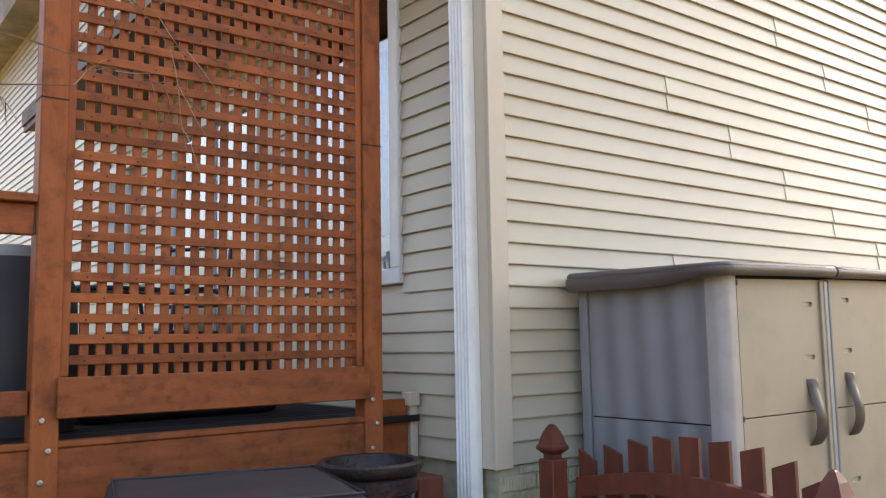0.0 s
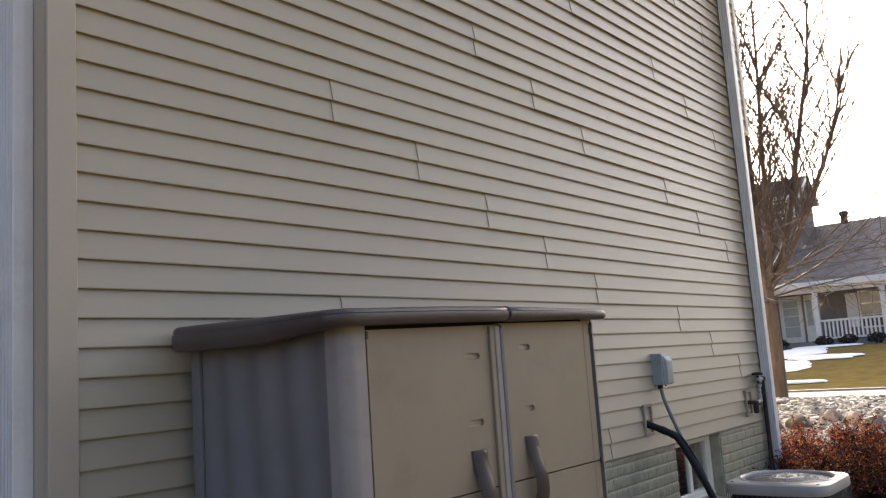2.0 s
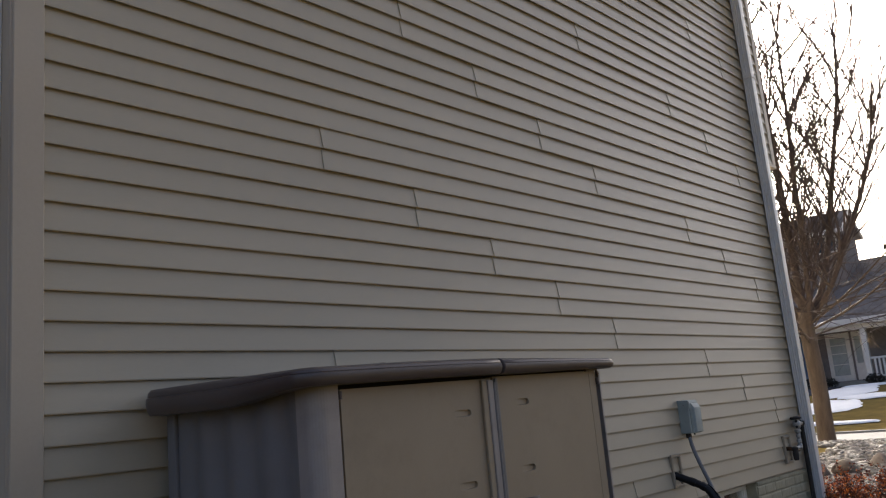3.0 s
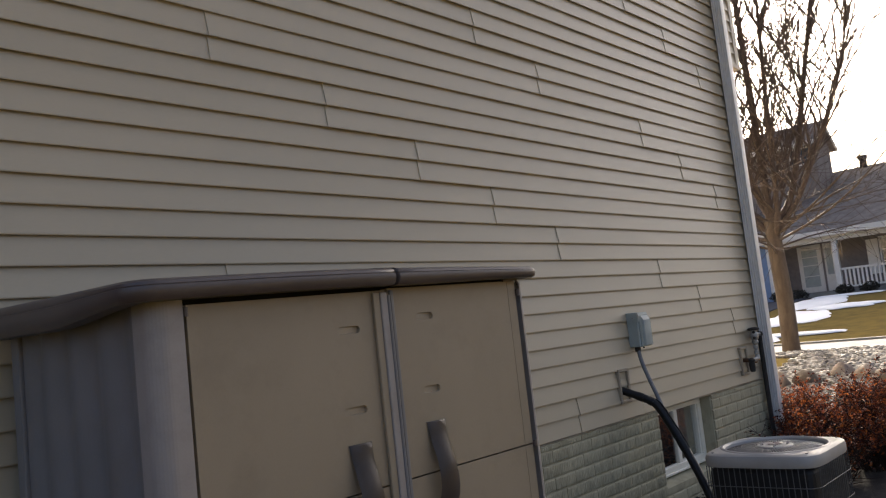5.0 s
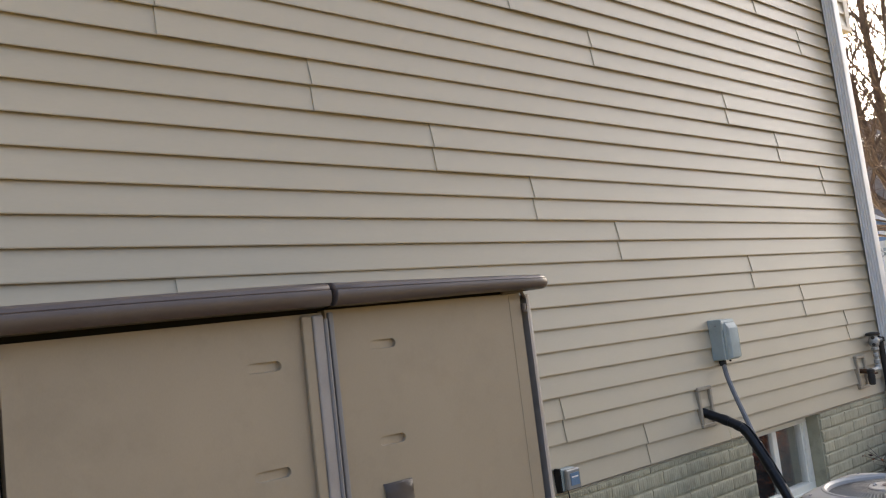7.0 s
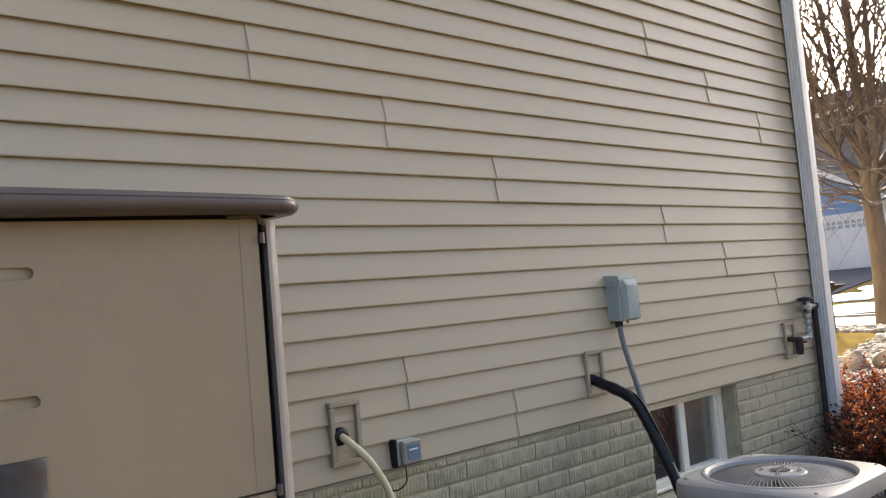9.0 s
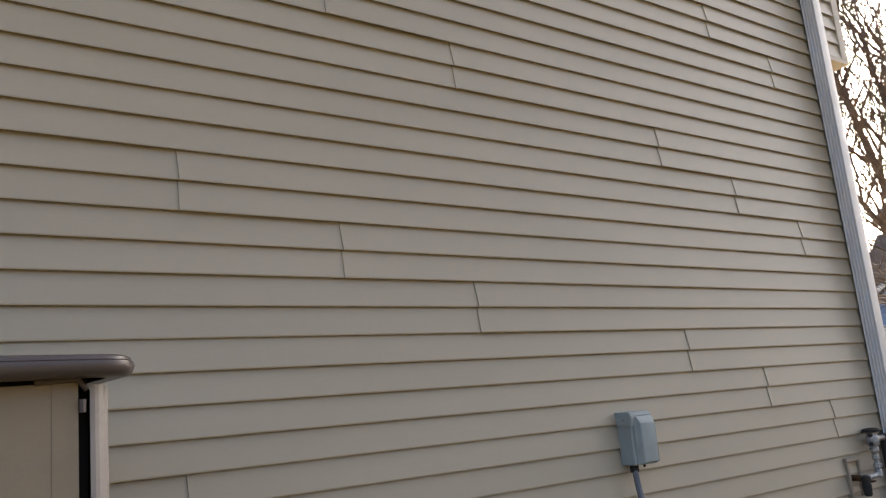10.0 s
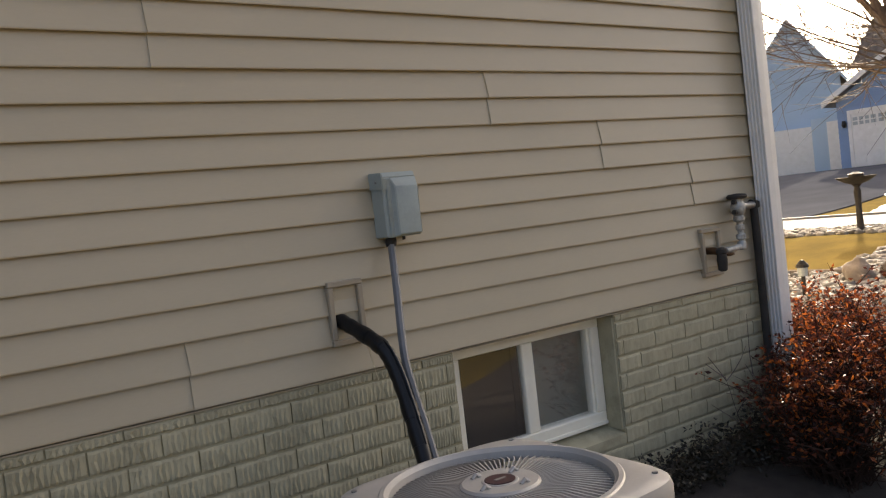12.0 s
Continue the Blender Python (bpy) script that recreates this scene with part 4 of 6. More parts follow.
        bm.faces.new([bm.verts.new(c) for c in ((xa, yf + 0.002, z0 + 0.0005), (xb, yf + 0.002, z0 + 0.0005), (xb, yf + 0.03, z0), (xa, yf + 0.03, z0))])
        bm.faces.new([bm.verts.new(c) for c in ((xa, yf + 0.002, z1 - 0.0005), (xb, yf + 0.002, z1 + r - 0.0005), (xb, yf + 0.03, z1 + r), (xa, yf + 0.03, z1))])
        return part(name, bm, M_DOOR, parent, "tan plastic door" if name == "door" else "")

    for inner in (1, -1):
        if inner == 1:
            edges = [(x0 + 0.1, 0.0), (x0 + 0.128, 0.0018), (4.285, 0.0)]
            slots, ztop, rise = [(4.073, 4.163, 1.542), (4.07, 4.162, 1.304)], 1.642, 0.02
            hx0, hx1, drop = 4.07, 4.168, -0.018
        else:
            edges = [(4.293, 0.0), (4.312, 0.0018), (4.788, 0.0026), (4.93, 0.0016), (4.976, 0.0)]
            slots, ztop, rise = [(4.417, 4.499, 1.566), (4.417, 4.499, 1.328)], 1.661, 0.012
            hx0, hx1, drop = 4.41, 4.506, 0.0
        low = [(q[0], q[1], z) for q in slots[:1] for z in (0.73 + drop, 0.6 + drop)]
        door = door_panel("door", sh, edges, zb, zs - 0.0025, 0.0, low)
        door_panel("upper_panel", door, edges, zs + 0.0025, ztop, rise, slots)
        if inner == 1:
            part("stile", box(4.222, 4.249, yf - 0.01, yf + 0.002, zb, 1.65, 0.004, 2), M_DOOR, door, "tan raised edge strip")
            part("stile", box(4.25, 4.28, yf - 0.014, yf + 0.002, zb, 1.65, 0.006, 3), M_STILE, door, "grey raised edge strip")
            part("rod", tube([(4.284, yf - 0.012, zb), (4.284, yf - 0.012, 1.64)], 0.006, 8), M_SHED, door)
        else:
            part("edge_lip", box(4.297, 4.311, yf - 0.01, yf + 0.004, zb, 1.655, 0.004, 2), M_SHED, door, "grey edge lip")
        prof = [(-0.003, 1.226), (-0.008, 1.222), (-0.01, 1.2), (-0.014, 1.175), (-0.024, 1.14), (-0.036, 1.1), (-0.043, 1.06), (-0.043, 1.02), (-0.036, 0.985), (-0.022, 0.955), (-0.01, 0.94), (-0.004, 0.935)]
        hb = bmesh.new()
        front = []
        for i, (d, z) in enumerate(prof):
            waist = 0.007 * math.sin(math.pi * min(1, i / 8))
            front.append([hb.verts.new((x, yf + o, z + drop)) for x, o in ((hx0 + waist, d + 0.007), (hx0 + waist + 0.012, d), ((hx0 + hx1) / 2, d - 0.002), (hx1 - waist - 0.012, d), (hx1 - waist, d + 0.007))])
        for p, q in zip(front, front[1:]):
            for k in range(4):
                hb.faces.new((p[k], p[k + 1], q[k + 1], q[k]))
        bmesh.ops.solidify(hb, geom=list(hb.faces), thickness=0.008)
        part("handle", hb, M_HANDLE, door, "curved brown strap handle", True)
        hz = x0 + 0.095 if inner == 1 else x1 - 0.058
        for z in (zs, 0.4, 1.625):
            part("hinge", tube([(hz, yf - 0.004, z - 0.012), (hz, yf - 0.004, z + 0.012)], 0.007, 8), M_ROOFP, door)
    part("hinge_arm", tube([(4.9, yf - 0.002, 1.672), (4.972, yf - 0.008, 1.675), (4.99, yf - 0.004, 1.655)], 0.006, 8), M_ROOFP, sh, "dark hinge bracket")
    # shade behind the doors and between the roof halves, as near-black boxes
    part("shadow_gap", box(x0 + 0.06, x1 - 0.04, yf + 0.035, yf + 0.05, 0.06, zt + 0.02), M_GAP, sh, "near-black sheet for the shade behind the doors")
    part("roof_joint", box(4.268, 4.298, yf - 0.046, yb, zt + 0.004, zt + 0.04), M_GAP, sh, "near-black strip for the shade in the roof joint")
    # the roof, in two halves, each a bulging slab with a rolled rim
    ya, yb2 = yf - 0.05, yb + 0.03

    def roof_z(x, y):
        gx = min(1, max(0, (x - (x0 - 0.065)) / (x1 + 0.11 - x0)))
        v = (y - ya) / (yb2 - ya)
        return zt + 0.042 + 0.01 * gx + 0.028 * math.sin(math.pi * gx) * math.sin(math.pi * min(1, max(0, v + 0.12))) + 0.012 * v

    for a, b, la, lb in ((x0 - 0.065, 4.276, 1, 0), (4.29, x1 + 0.022, 0, 1)):
        edge = []
        for cx, cy, start, outer in ((a, ya, 180, la), (b, ya, 270, lb), (b, yb2, 0, lb), (a, yb2, 90, la)):
            r = 0.06 if outer else 0.003
            ox, oy = cx + (r if cx == a else -r), cy + (r if cy == ya else -r)
            for k in range(7):
                w = radians(start + 15 * k)
                nx, ny = math.cos(w), math.sin(w)
                edge.append((ox + r * nx, oy + r * ny, nx if outer else 0.0, ny))
        loop = []
        for p, q in zip(edge, edge[1:] + edge[:1]):
            n = 9 if (p[0] - q[0]) ** 2 + (p[1] - q[1]) ** 2 > 0.04 else 1
            for k in range(n):
                loop.append(tuple(p[c] + (q[c] - p[c]) * k / n for c in range(4)))
        bm = bmesh.new()
        rings = []
        for out, dz in ((-0.035, -0.062), (0.004, -0.06), (0.014, -0.05), (0.018, -0.034), (0.016, -0.021), (0.011, -0.0195), (0.012, -0.017), (0.01, -0.009), (0.0, -0.002), (-0.02, 0.0)):
            ring = []
            for x, y, nx, ny in loop:
                thick = 0.9 - 0.22 * step(4.3, x1, x) * lb + 0.6 * max((1 - step(a, a + 0.2, x)) * la * step(ya, ya + 0.45, y), step(yb2 - 0.1, yb2, y))
                ring.append(bm.verts.new((x + nx * out, y + ny * out, roof_z(x, y) + dz * thick)))
            rings.append(ring)
        cxm, cym = (a + b) / 2, (ya + yb2) / 2
        for s in (0.86, 0.64, 0.34):
            rings.append([bm.verts.new((cxm + (x - cxm) * s, cym + (y - cym) * s, roof_z(cxm + (x - cxm) * s, cym + (y - cym) * s))) for x, y, nx, ny in loop])
        for p, q in zip(rings, rings[1:]):
            for k in range(len(p)):
                bm.faces.new((p[k], p[(k + 1) % len(p)], q[(k + 1) % len(q)], q[k]))
        bm.faces.new(rings[-1])
        part("roof_half", bm, M_ROOFP, sh, "brown plastic roof with rolled rim", True)
    part("roof_tab", prism([(3.76, zt + 0.05), (3.9, zt + 0.05), (3.89, zt + 0.066), (3.87, zt + 0.067)], "y", yf + 0.12, yf + 0.2), M_ROOFP, sh)
    sh.location.x += 0.012


storage_shed()


# ---- the picket gate ----
def picket_gate():
    g = thing("picket_gate", (3.27, 2.48, 0.0), "dark red stained wooden picket gate with arched top", "gate")
    ys = [3.01, 2.865, 2.73, 2.6, 2.47, 2.335, 2.2, 2.075, 1.965]
    zt = [0.925, 0.96, 1.0, 1.028, 1.042, 1.036, 1.02, 0.978, 0.925]
    for y, z in zip(ys, zt):
        w = 0.045
        slope = (2.47 - y) * 0.12
        pk = prism([(y - w, 0.06), (y + w, 0.06), (y + w, z - slope * 0.35 - 0.004), (y - w, z + slope * 0.35 - 0.004)], "x", 3.262, 3.281)
        part("picket", pk, M_PICKET, g)
    for z0 in (0.2, 0.74):
        bm = bmesh.new()
        lo, hi = [], []
        for i in range(13):
            y = 1.93 + (3.04 - 1.93) * i / 12
            arch = (0.07 * math.sin(math.pi * i / 12)) if z0 > 0.5 else 0
            lo.append((y, z0 + arch))
            hi.append((y, z0 + 0.085 + arch))
        part("rail", prism(lo + hi[::-1], "x", 3.222, 3.26, bm), M_PICKET, g)
    for (px, py, top) in ((3.135, 3.09, 1.06), (3.215, 1.865, 0.985)):
        post = thing("gate_post", (px, py, 0.0), "red stained gate post with a pointed cap", "post", "gate posts")
        part("shaft", box(px - 0.045, px + 0.045, py - 0.045, py + 0.045, -0.1, top - 0.15, 0.004), M_PICKET, post)
        cap = bmesh.new()
        rings = []
        for r, z in ((0.028, -0.152), (0.028, -0.13), (0.036, -0.122), (0.05, -0.108), (0.05, -0.098), (0.043, -0.085), (0.03, -0.04), (0.012, -0.006), (0.002, 0.0)):
            rings.append([cap.verts.new((px + r * sx, py + r * sy, top + z)) for sx, sy in ((-1, -1), (1, -1), (1, 1), (-1, 1))])
        for a, b in zip(rings, rings[1:]):
            for k in range(4):
                cap.faces.new((a[k], a[(k + 1) % 4], b[(k + 1) % 4], b[k]))
        cap.faces.new(rings[-1])
        part("finial", cap, M_PICKET, post, "pointed wooden finial")


picket_gate()


# ---- the deck and its lattice screen ----
LY = 3.77
deck = thing("deck", (0.5, 5.5, 0.0), "raised wooden deck with red stained skirt", "deck")
board = mesh_of("deck_board", box(-3.0, 2.96, -0.068, 0.068, 1.045, 1.075, 0.004), M_DECKTOP)
for i in range(60):
    piece("deck_board", board, deck, Matrix.Translation((0, 3.87 + 0.142 * i, 0)))
part("rim_cap", box(-3.0, 2.66, 3.727, 3.79, 1.068, 1.092, 0.004), M_WOOD, deck)
part("skirt_board", box(-3.0, 2.66, 3.735, 3.765, 0.8, 1.067, 0.004), M_WOOD, deck)
part("skirt_board", box(-3.0, 2.66, 3.74, 3.768, 0.52, 0.796, 0.004), M_WOOD, deck)
part("skirt_board", box(-3.0, 2.66, 3.738, 3.766, 0.24, 0.516, 0.004), M_WOOD, deck)
part("skirt_board", box(-3.0, 2.66, 3.742, 3.768, -0.04, 0.236, 0.004), M_WOOD, deck)
part("end_board", box(2.69, 2.915, 3.845, 3.875, 0.86, 1.155, 0.004), M_WOOD, deck)
part("end_board", box(2.69, 2.915, 3.847, 3.875, 0.02, 0.856, 0.004), M_WOOD, deck)
part("flashing", box(2.92, 2.962, 3.825, 3.86, 0.86, 1.175, 0.003), M_TRIM, deck, "beige vinyl end channel")
part("flashing_cap", box(2.9, 2.965, 3.81, 3.872, 1.12, 1.185, 0.003), M_TRIM, deck)


def lattice_screen():
    s = thing("lattice_screen", (1.93, LY, 1.1), "red cedar lattice privacy screen on the deck edge", "lattice screen")
    for x0, x1, name in ((1.172, 1.27, "post"), (2.592, 2.69, "post")):
        p = part(name, box(x0, x1, LY - 0.05, LY + 0.045, -0.05, 3.4, 0.005), M_WOODV, s)
        part("joint", box(x0 - 0.001, x1 + 0.001, LY - 0.0515, LY + 0.046, 2.37, 2.375), M_GAP, p)
        for k, z in enumerate((1.17, 1.06, 0.95)):
            bx = x0 + 0.05 + (0.012 if k % 2 else -0.012)
            bolt = part("bolt", lathe([(0.011, 0.0), (0.011, 0.005), (0.007, 0.008)], (0, 0, 0), 10), M_BOLT, p)
            bolt.matrix_basis = pose(bx, LY - 0.05, z, 90, 0, 0)
    part("stop_strip", box(1.271, 1.302, LY - 0.03, LY + 0.02, 1.325, 3.3, 0.003), M_WOODV, s)
    part("stop_strip", box(2.56, 2.591, LY - 0.03, LY + 0.02, 1.325, 3.3, 0.003), M_WOODV, s)
    part("bottom_rail", box(1.255, 2.605, LY - 0.075, LY - 0.052, 1.175, 1.325, 0.004), M_WOOD, s)
    part("bottom_cleat", box(1.271, 2.591, LY - 0.035, LY + 0.03, 1.21, 1.32, 0.004), M_WOOD, s)
    part("top_rail", box(1.255, 2.605, LY - 0.075, LY - 0.052, 3.2, 3.35, 0.004), M_WOOD, s)
    flat = mesh_of("lattice_slat", box(1.3, 2.562, -0.007, 0.007, -0.018, 0.018, 0.0025), M_WOOD)
    nail = mesh_of("nail", lathe([(0.0034, 0), (0.0034, 0.001), (0.001, 0.0015)], (0, 0, 0), 7), M_GAP)
    for i in range(24):
        m = Matrix.Translation((0, LY - 0.014 - random.uniform(0, 0.002), 1.387 + 0.0785 * i)) @ Matrix.Rotation(random.uniform(-0.0015, 0.0015), 4, "Y")
        piece("lattice_slat", flat, s, m)
        for k in range(i % 2, 20, 3):
            piece("nail", nail, s, m @ pose(1.36 + 0.0617 * k + random.uniform(-0.006, 0.006), -0.0071, random.uniform(-0.006, 0.006), 90, 0, 0))
    up = mesh_of("lattice_upright", box(-0.018, 0.018, -0.007, 0.007, 1.3, 3.3, 0.0025), M_WOODV)
    for i in range(20):
        piece("lattice_upright", up, s, Matrix.Translation((1.36 + 0.0617 * i, LY + 0.002, 0)))


lattice_screen()


def deck_rail():
    r = thing("deck_railing", (0.3, LY, 1.1), "red stained deck railing", "railing")
    part("top_rail", box(-3.0, 1.168, LY - 0.03, LY + 0.01, 1.85, 1.965, 0.004), M_WOOD, r)
    part("cap_rail", box(-3.0, 1.168, LY - 0.07, LY + 0.07, 1.967, 2.0, 0.004), M_WOOD, r)
    part("bottom_rail", box(-3.0, 1.168, LY - 0.03, LY + 0.01, 1.19, 1.28, 0.004), M_WOOD, r)


deck_rail()


def deck_chair(x, y, turn):
    c = thing("patio_chair", (x, y, 1.075), "dark metal patio chair on the deck", "chair", "patio chairs")
    z = 1.075
    seat = box(x - 0.24, x + 0.24, y - 0.23, y + 0.23, z + 0.41, z + 0.44, 0.01, 2)
    part("seat", seat, M_CHAIR, c)
    for sx in (-0.22, 0.22):
        part("leg", tube([(x + sx, y - 0.23, z), (x + sx, y - 0.22, z + 0.42), (x + sx * 1.15, y - 0.2, z + 0.63)], 0.013, 8), M_CHAIR, c)
        part("leg", tube([(x + sx, y + 0.27, z), (x + sx, y + 0.22, z + 0.42), (x + sx, y + 0.3, z + 0.95)], 0.013, 8), M_CHAIR, c)
        part("armrest", tube(smooth_line([(x + sx * 1.15, y - 0.2, z + 0.63), (x + sx * 1.2, y, z + 0.66), (x + sx, y + 0.26, z + 0.64)]), 0.014, 8), M_CHAIR, c)
    for k in range(6):
        zz = z + 0.5 + 0.085 * k
        part("back_slat", tube([(x - 0.22, y + 0.225 + 0.07 * k / 5, zz), (x, y + 0.25 + 0.07 * k / 5, zz), (x + 0.22, y + 0.225 + 0.07 * k / 5, zz)], 0.012, 6), M_CHAIR, c)
    c.rotation_euler = (0, 0, radians(turn))


deck_chair(1.35, 5.3, 20)
deck_chair(2.1, 5.0, -60)
deck_chair(1.5, 6.6, 150)


def patio_table():
    t = thing("patio_table", (2.0, 6.0, 1.075), "round dark patio table with a folded blue umbrella", "table")
    part("tabletop", lathe([(0.5, 0.69), (0.52, 0.7), (0.52, 0.715), (0.5, 0.72)], (2.0, 6.0, 1.075), 36), M_CHAIR, t)
    for k in range(4):
        a = radians(45 + 90 * k)
        part("leg", tube([(2 + 0.42 * math.cos(a), 6 + 0.42 * math.sin(a), 1.075), (2 + 0.3 * math.cos(a), 6 + 0.3 * math.sin(a), 1.77)], 0.014, 8), M_CHAIR, t)


patio_table()


def covered_grill():
    """A boxy grill under a black fabric cover."""
    c = thing("covered_grill", (1.691, 3.163, 0.0), "black fabric cover over a low grill by the deck", "grill cover")
    bm = box(-0.39, 0.39, -0.36, 0.36, 0.0, 0.927, 0.05, 3)
    bmesh.ops.subdivide_edges(bm, edges=[e for e in bm.edges if e.calc_length() > 0.25], cuts=8, use_grid_fill=True)
    for v in bm.verts:
        f = noise.noise((v.co.x * 6, v.co.y * 6, v.co.z * 2.2)) * 0.014
        v.co.x += f * (1 if v.co.x > 0 else -1) * (v.co.z < 0.9)
        v.co.y += f * (1 if v.co.y > 0 else -1) * (v.co.z < 0.9)
        v.co.z += 0.008 * noise.noise((v.co.x * 5, v.co.y * 5, 3)) * (v.co.z > 0.85)
    ob = part("cover", bm, M_COVER, c, smooth=True)
    ob.matrix_basis = pose(1.691, 3.163, 0, 0, 0, -15)
    piping = part("piping", tube([(-0.37, -0.34, 0.926), (0.37, -0.34, 0.926), (0.37, 0.34, 0.926), (-0.37, 0.34, 0.926), (-0.37, -0.34, 0.926)], 0.005, 6), M_COVER, c, "stitched edge piping")
    piping.matrix_basis = pose(1.691, 3.163, 0, 0, 0, -15)
    for sy in (-0.372, 0.372):
        strap = part("strap", box(-0.02, 0.02, sy - 0.004, sy + 0.004, 0.25, 0.7, 0.002), M_COVER, c, "black fabric strap")
        strap.matrix_basis = pose(1.691, 3.163, 0, 0, 0, -15)


covered_grill()


def planter():
    p = thing("planter", (2.44, 3.46, 0.0), "tall dark blue glazed planter with carved band", "planter")
    prof = [(0.13, 0.0), (0.15, 0.02), (0.17, 0.35), (0.195, 0.7), (0.205, 0.8)]
    part("body", lathe(prof, (2.44, 3.46, 0), 40), M_POT, p, smooth=True)
    part("band", lathe([(0.2, 0.8), (0.212, 0.805), (0.216, 0.865), (0.206, 0.872)], (2.44, 3.46, 0), 40), M_POTBAND, p, "brown carved band", True)
    part("rim", lathe([(0.2, 0.872), (0.222, 0.885), (0.236, 0.905), (0.236, 0.925), (0.226, 0.935), (0.2, 0.932), (0.195, 0.9), (0.19, 0.88)], (2.44, 3.46, 0), 40), M_POTBAND, p, smooth=True)
    p.scale = (0.94, 0.94, 0.978)
    part("soil", lathe([(0.19, 0.86), (0.19, 0.882)], (2.44, 3.46, 0), 32), M_SOIL, p, "dark potting soil")


planter()


def covered_bench():
    """A low deck bench under a black fabric cover."""
    c = thing("covered_bench", (2.05, 4.75, 1.077), "low deck bench under a black fabric cover", "bench cover")
    bm = box(-0.52, 0.52, -0.22, 0.22, 0.0, 0.4, 0.05, 3)
    bmesh.ops.subdivide_edges(bm, edges=[e for e in bm.edges if e.calc_length() > 0.25], cuts=8, use_grid_fill=True)
    for v in bm.verts:
        f = noise.noise((v.co.x * 6, v.co.y * 6, v.co.z * 3)) * 0.012
        v.co.y += f * (1 if v.co.y > 0 else -1)
        v.co.z += 0.5 * f * (v.co.z > 0.3)
    ob = part("cover", bm, M_COVER, c, smooth=True)
    ob.matrix_basis = pose(2.05, 4.75, 1.077, 0, 0, 3)


covered_bench()


def covered_smoker():
    c = thing("covered_smoker", (1.22, 4.42, 1.075), "black covered barrel smoker on the deck", "grill cover")
    part("cover", lathe([(0.27, 0.0), (0.28, 0.3), (0.27, 0.6), (0.22, 0.74), (0.1, 0.8), (0.01, 0.81)], (1.22, 4.42, 1.077), 28), M_COVER, c, smooth=True)
    d = thing("covered_smoker", (0.5, 4.45, 1.075), "black covered barrel smoker on the deck", "grill cover")
    part("cover", lathe([(0.36, 0.0), (0.36, 0.4), (0.34, 0.7), (0.26, 0.82), (0.1, 0.86), (0.01, 0.87)], (0.5, 4.45, 1.077), 28), M_COVER, d, smooth=True)


covered_smoker()
tagged(part("wood_step", box(2.72, 2.86, 3.5, 3.74, -0.02, 0.8, 0.006), M_PICKET), "dark red wooden block beside the planter", "step")

# set the deck with all that stands on it, and the gate, to their final places
ON_DECK = ("deck", "lattice_screen", "deck_railing", "patio_chair", "patio_table", "covered_bench", "covered_smoker")
for ob in bpy.data.objects:
    kind_of = ob.name.split(".")[0]
    if ob.parent is None and kind_of in ON_DECK:
        ob.location += Vector((0.005, 0.018, -0.029))
    elif ob.parent is None and kind_of in ("picket_gate", "gate_post"):
        ob.location += Vector((0.008, -0.005, -0.023))


# ---- plants ----
def twig_mesh(bm, start, way, length, radius, level, spread, rise, sides=5, kids=(5, 7), sink=None, least=0.0042):
    """A branch and its children, as tapered tubes."""
    pts, rad = [Vector(start)], [radius]
    d = Vector(way).normalized()
    n = 5 if level else 3
    for i in range(n):
        d = (d + Vector((random.gauss(0, 0.1), random.gauss(0, 0.1), random.gauss(0, 0.08) + rise * 0.1))).normalized()
        pts.append(pts[-1] + d * length / n)
        rad.append(radius * (1 - 0.72 * (i + 1) / n))
    tube(pts, rad, sides if radius > 0.012 else 3, bm, False)
    if sink is not None:
        sink.append(pts)
    if level <= 0:
        return
    for k in range(random.randint(*kids)):
        t = random.uniform(0.12, 1.0)
        i = min(n - 1, int(t * n))
        p = pts[i].lerp(pts[i + 1], t * n - i)
        side = Vector((random.gauss(0, 1), random.gauss(0, 1), random.gauss(0, 0.5))).normalized()
        dd = (pts[i + 1] - pts[i]).normalized()
        way2 = (dd * (1 - spread * 0.5) + side * spread).normalized()
        twig_mesh(bm, p, way2, length * random.uniform(0.45, 0.68), max(least if length > 1.0 else least * 0.76, rad[i] * random.uniform(0.4, 0.55)), level - 1, spread, rise, sides, kids, sink, least)


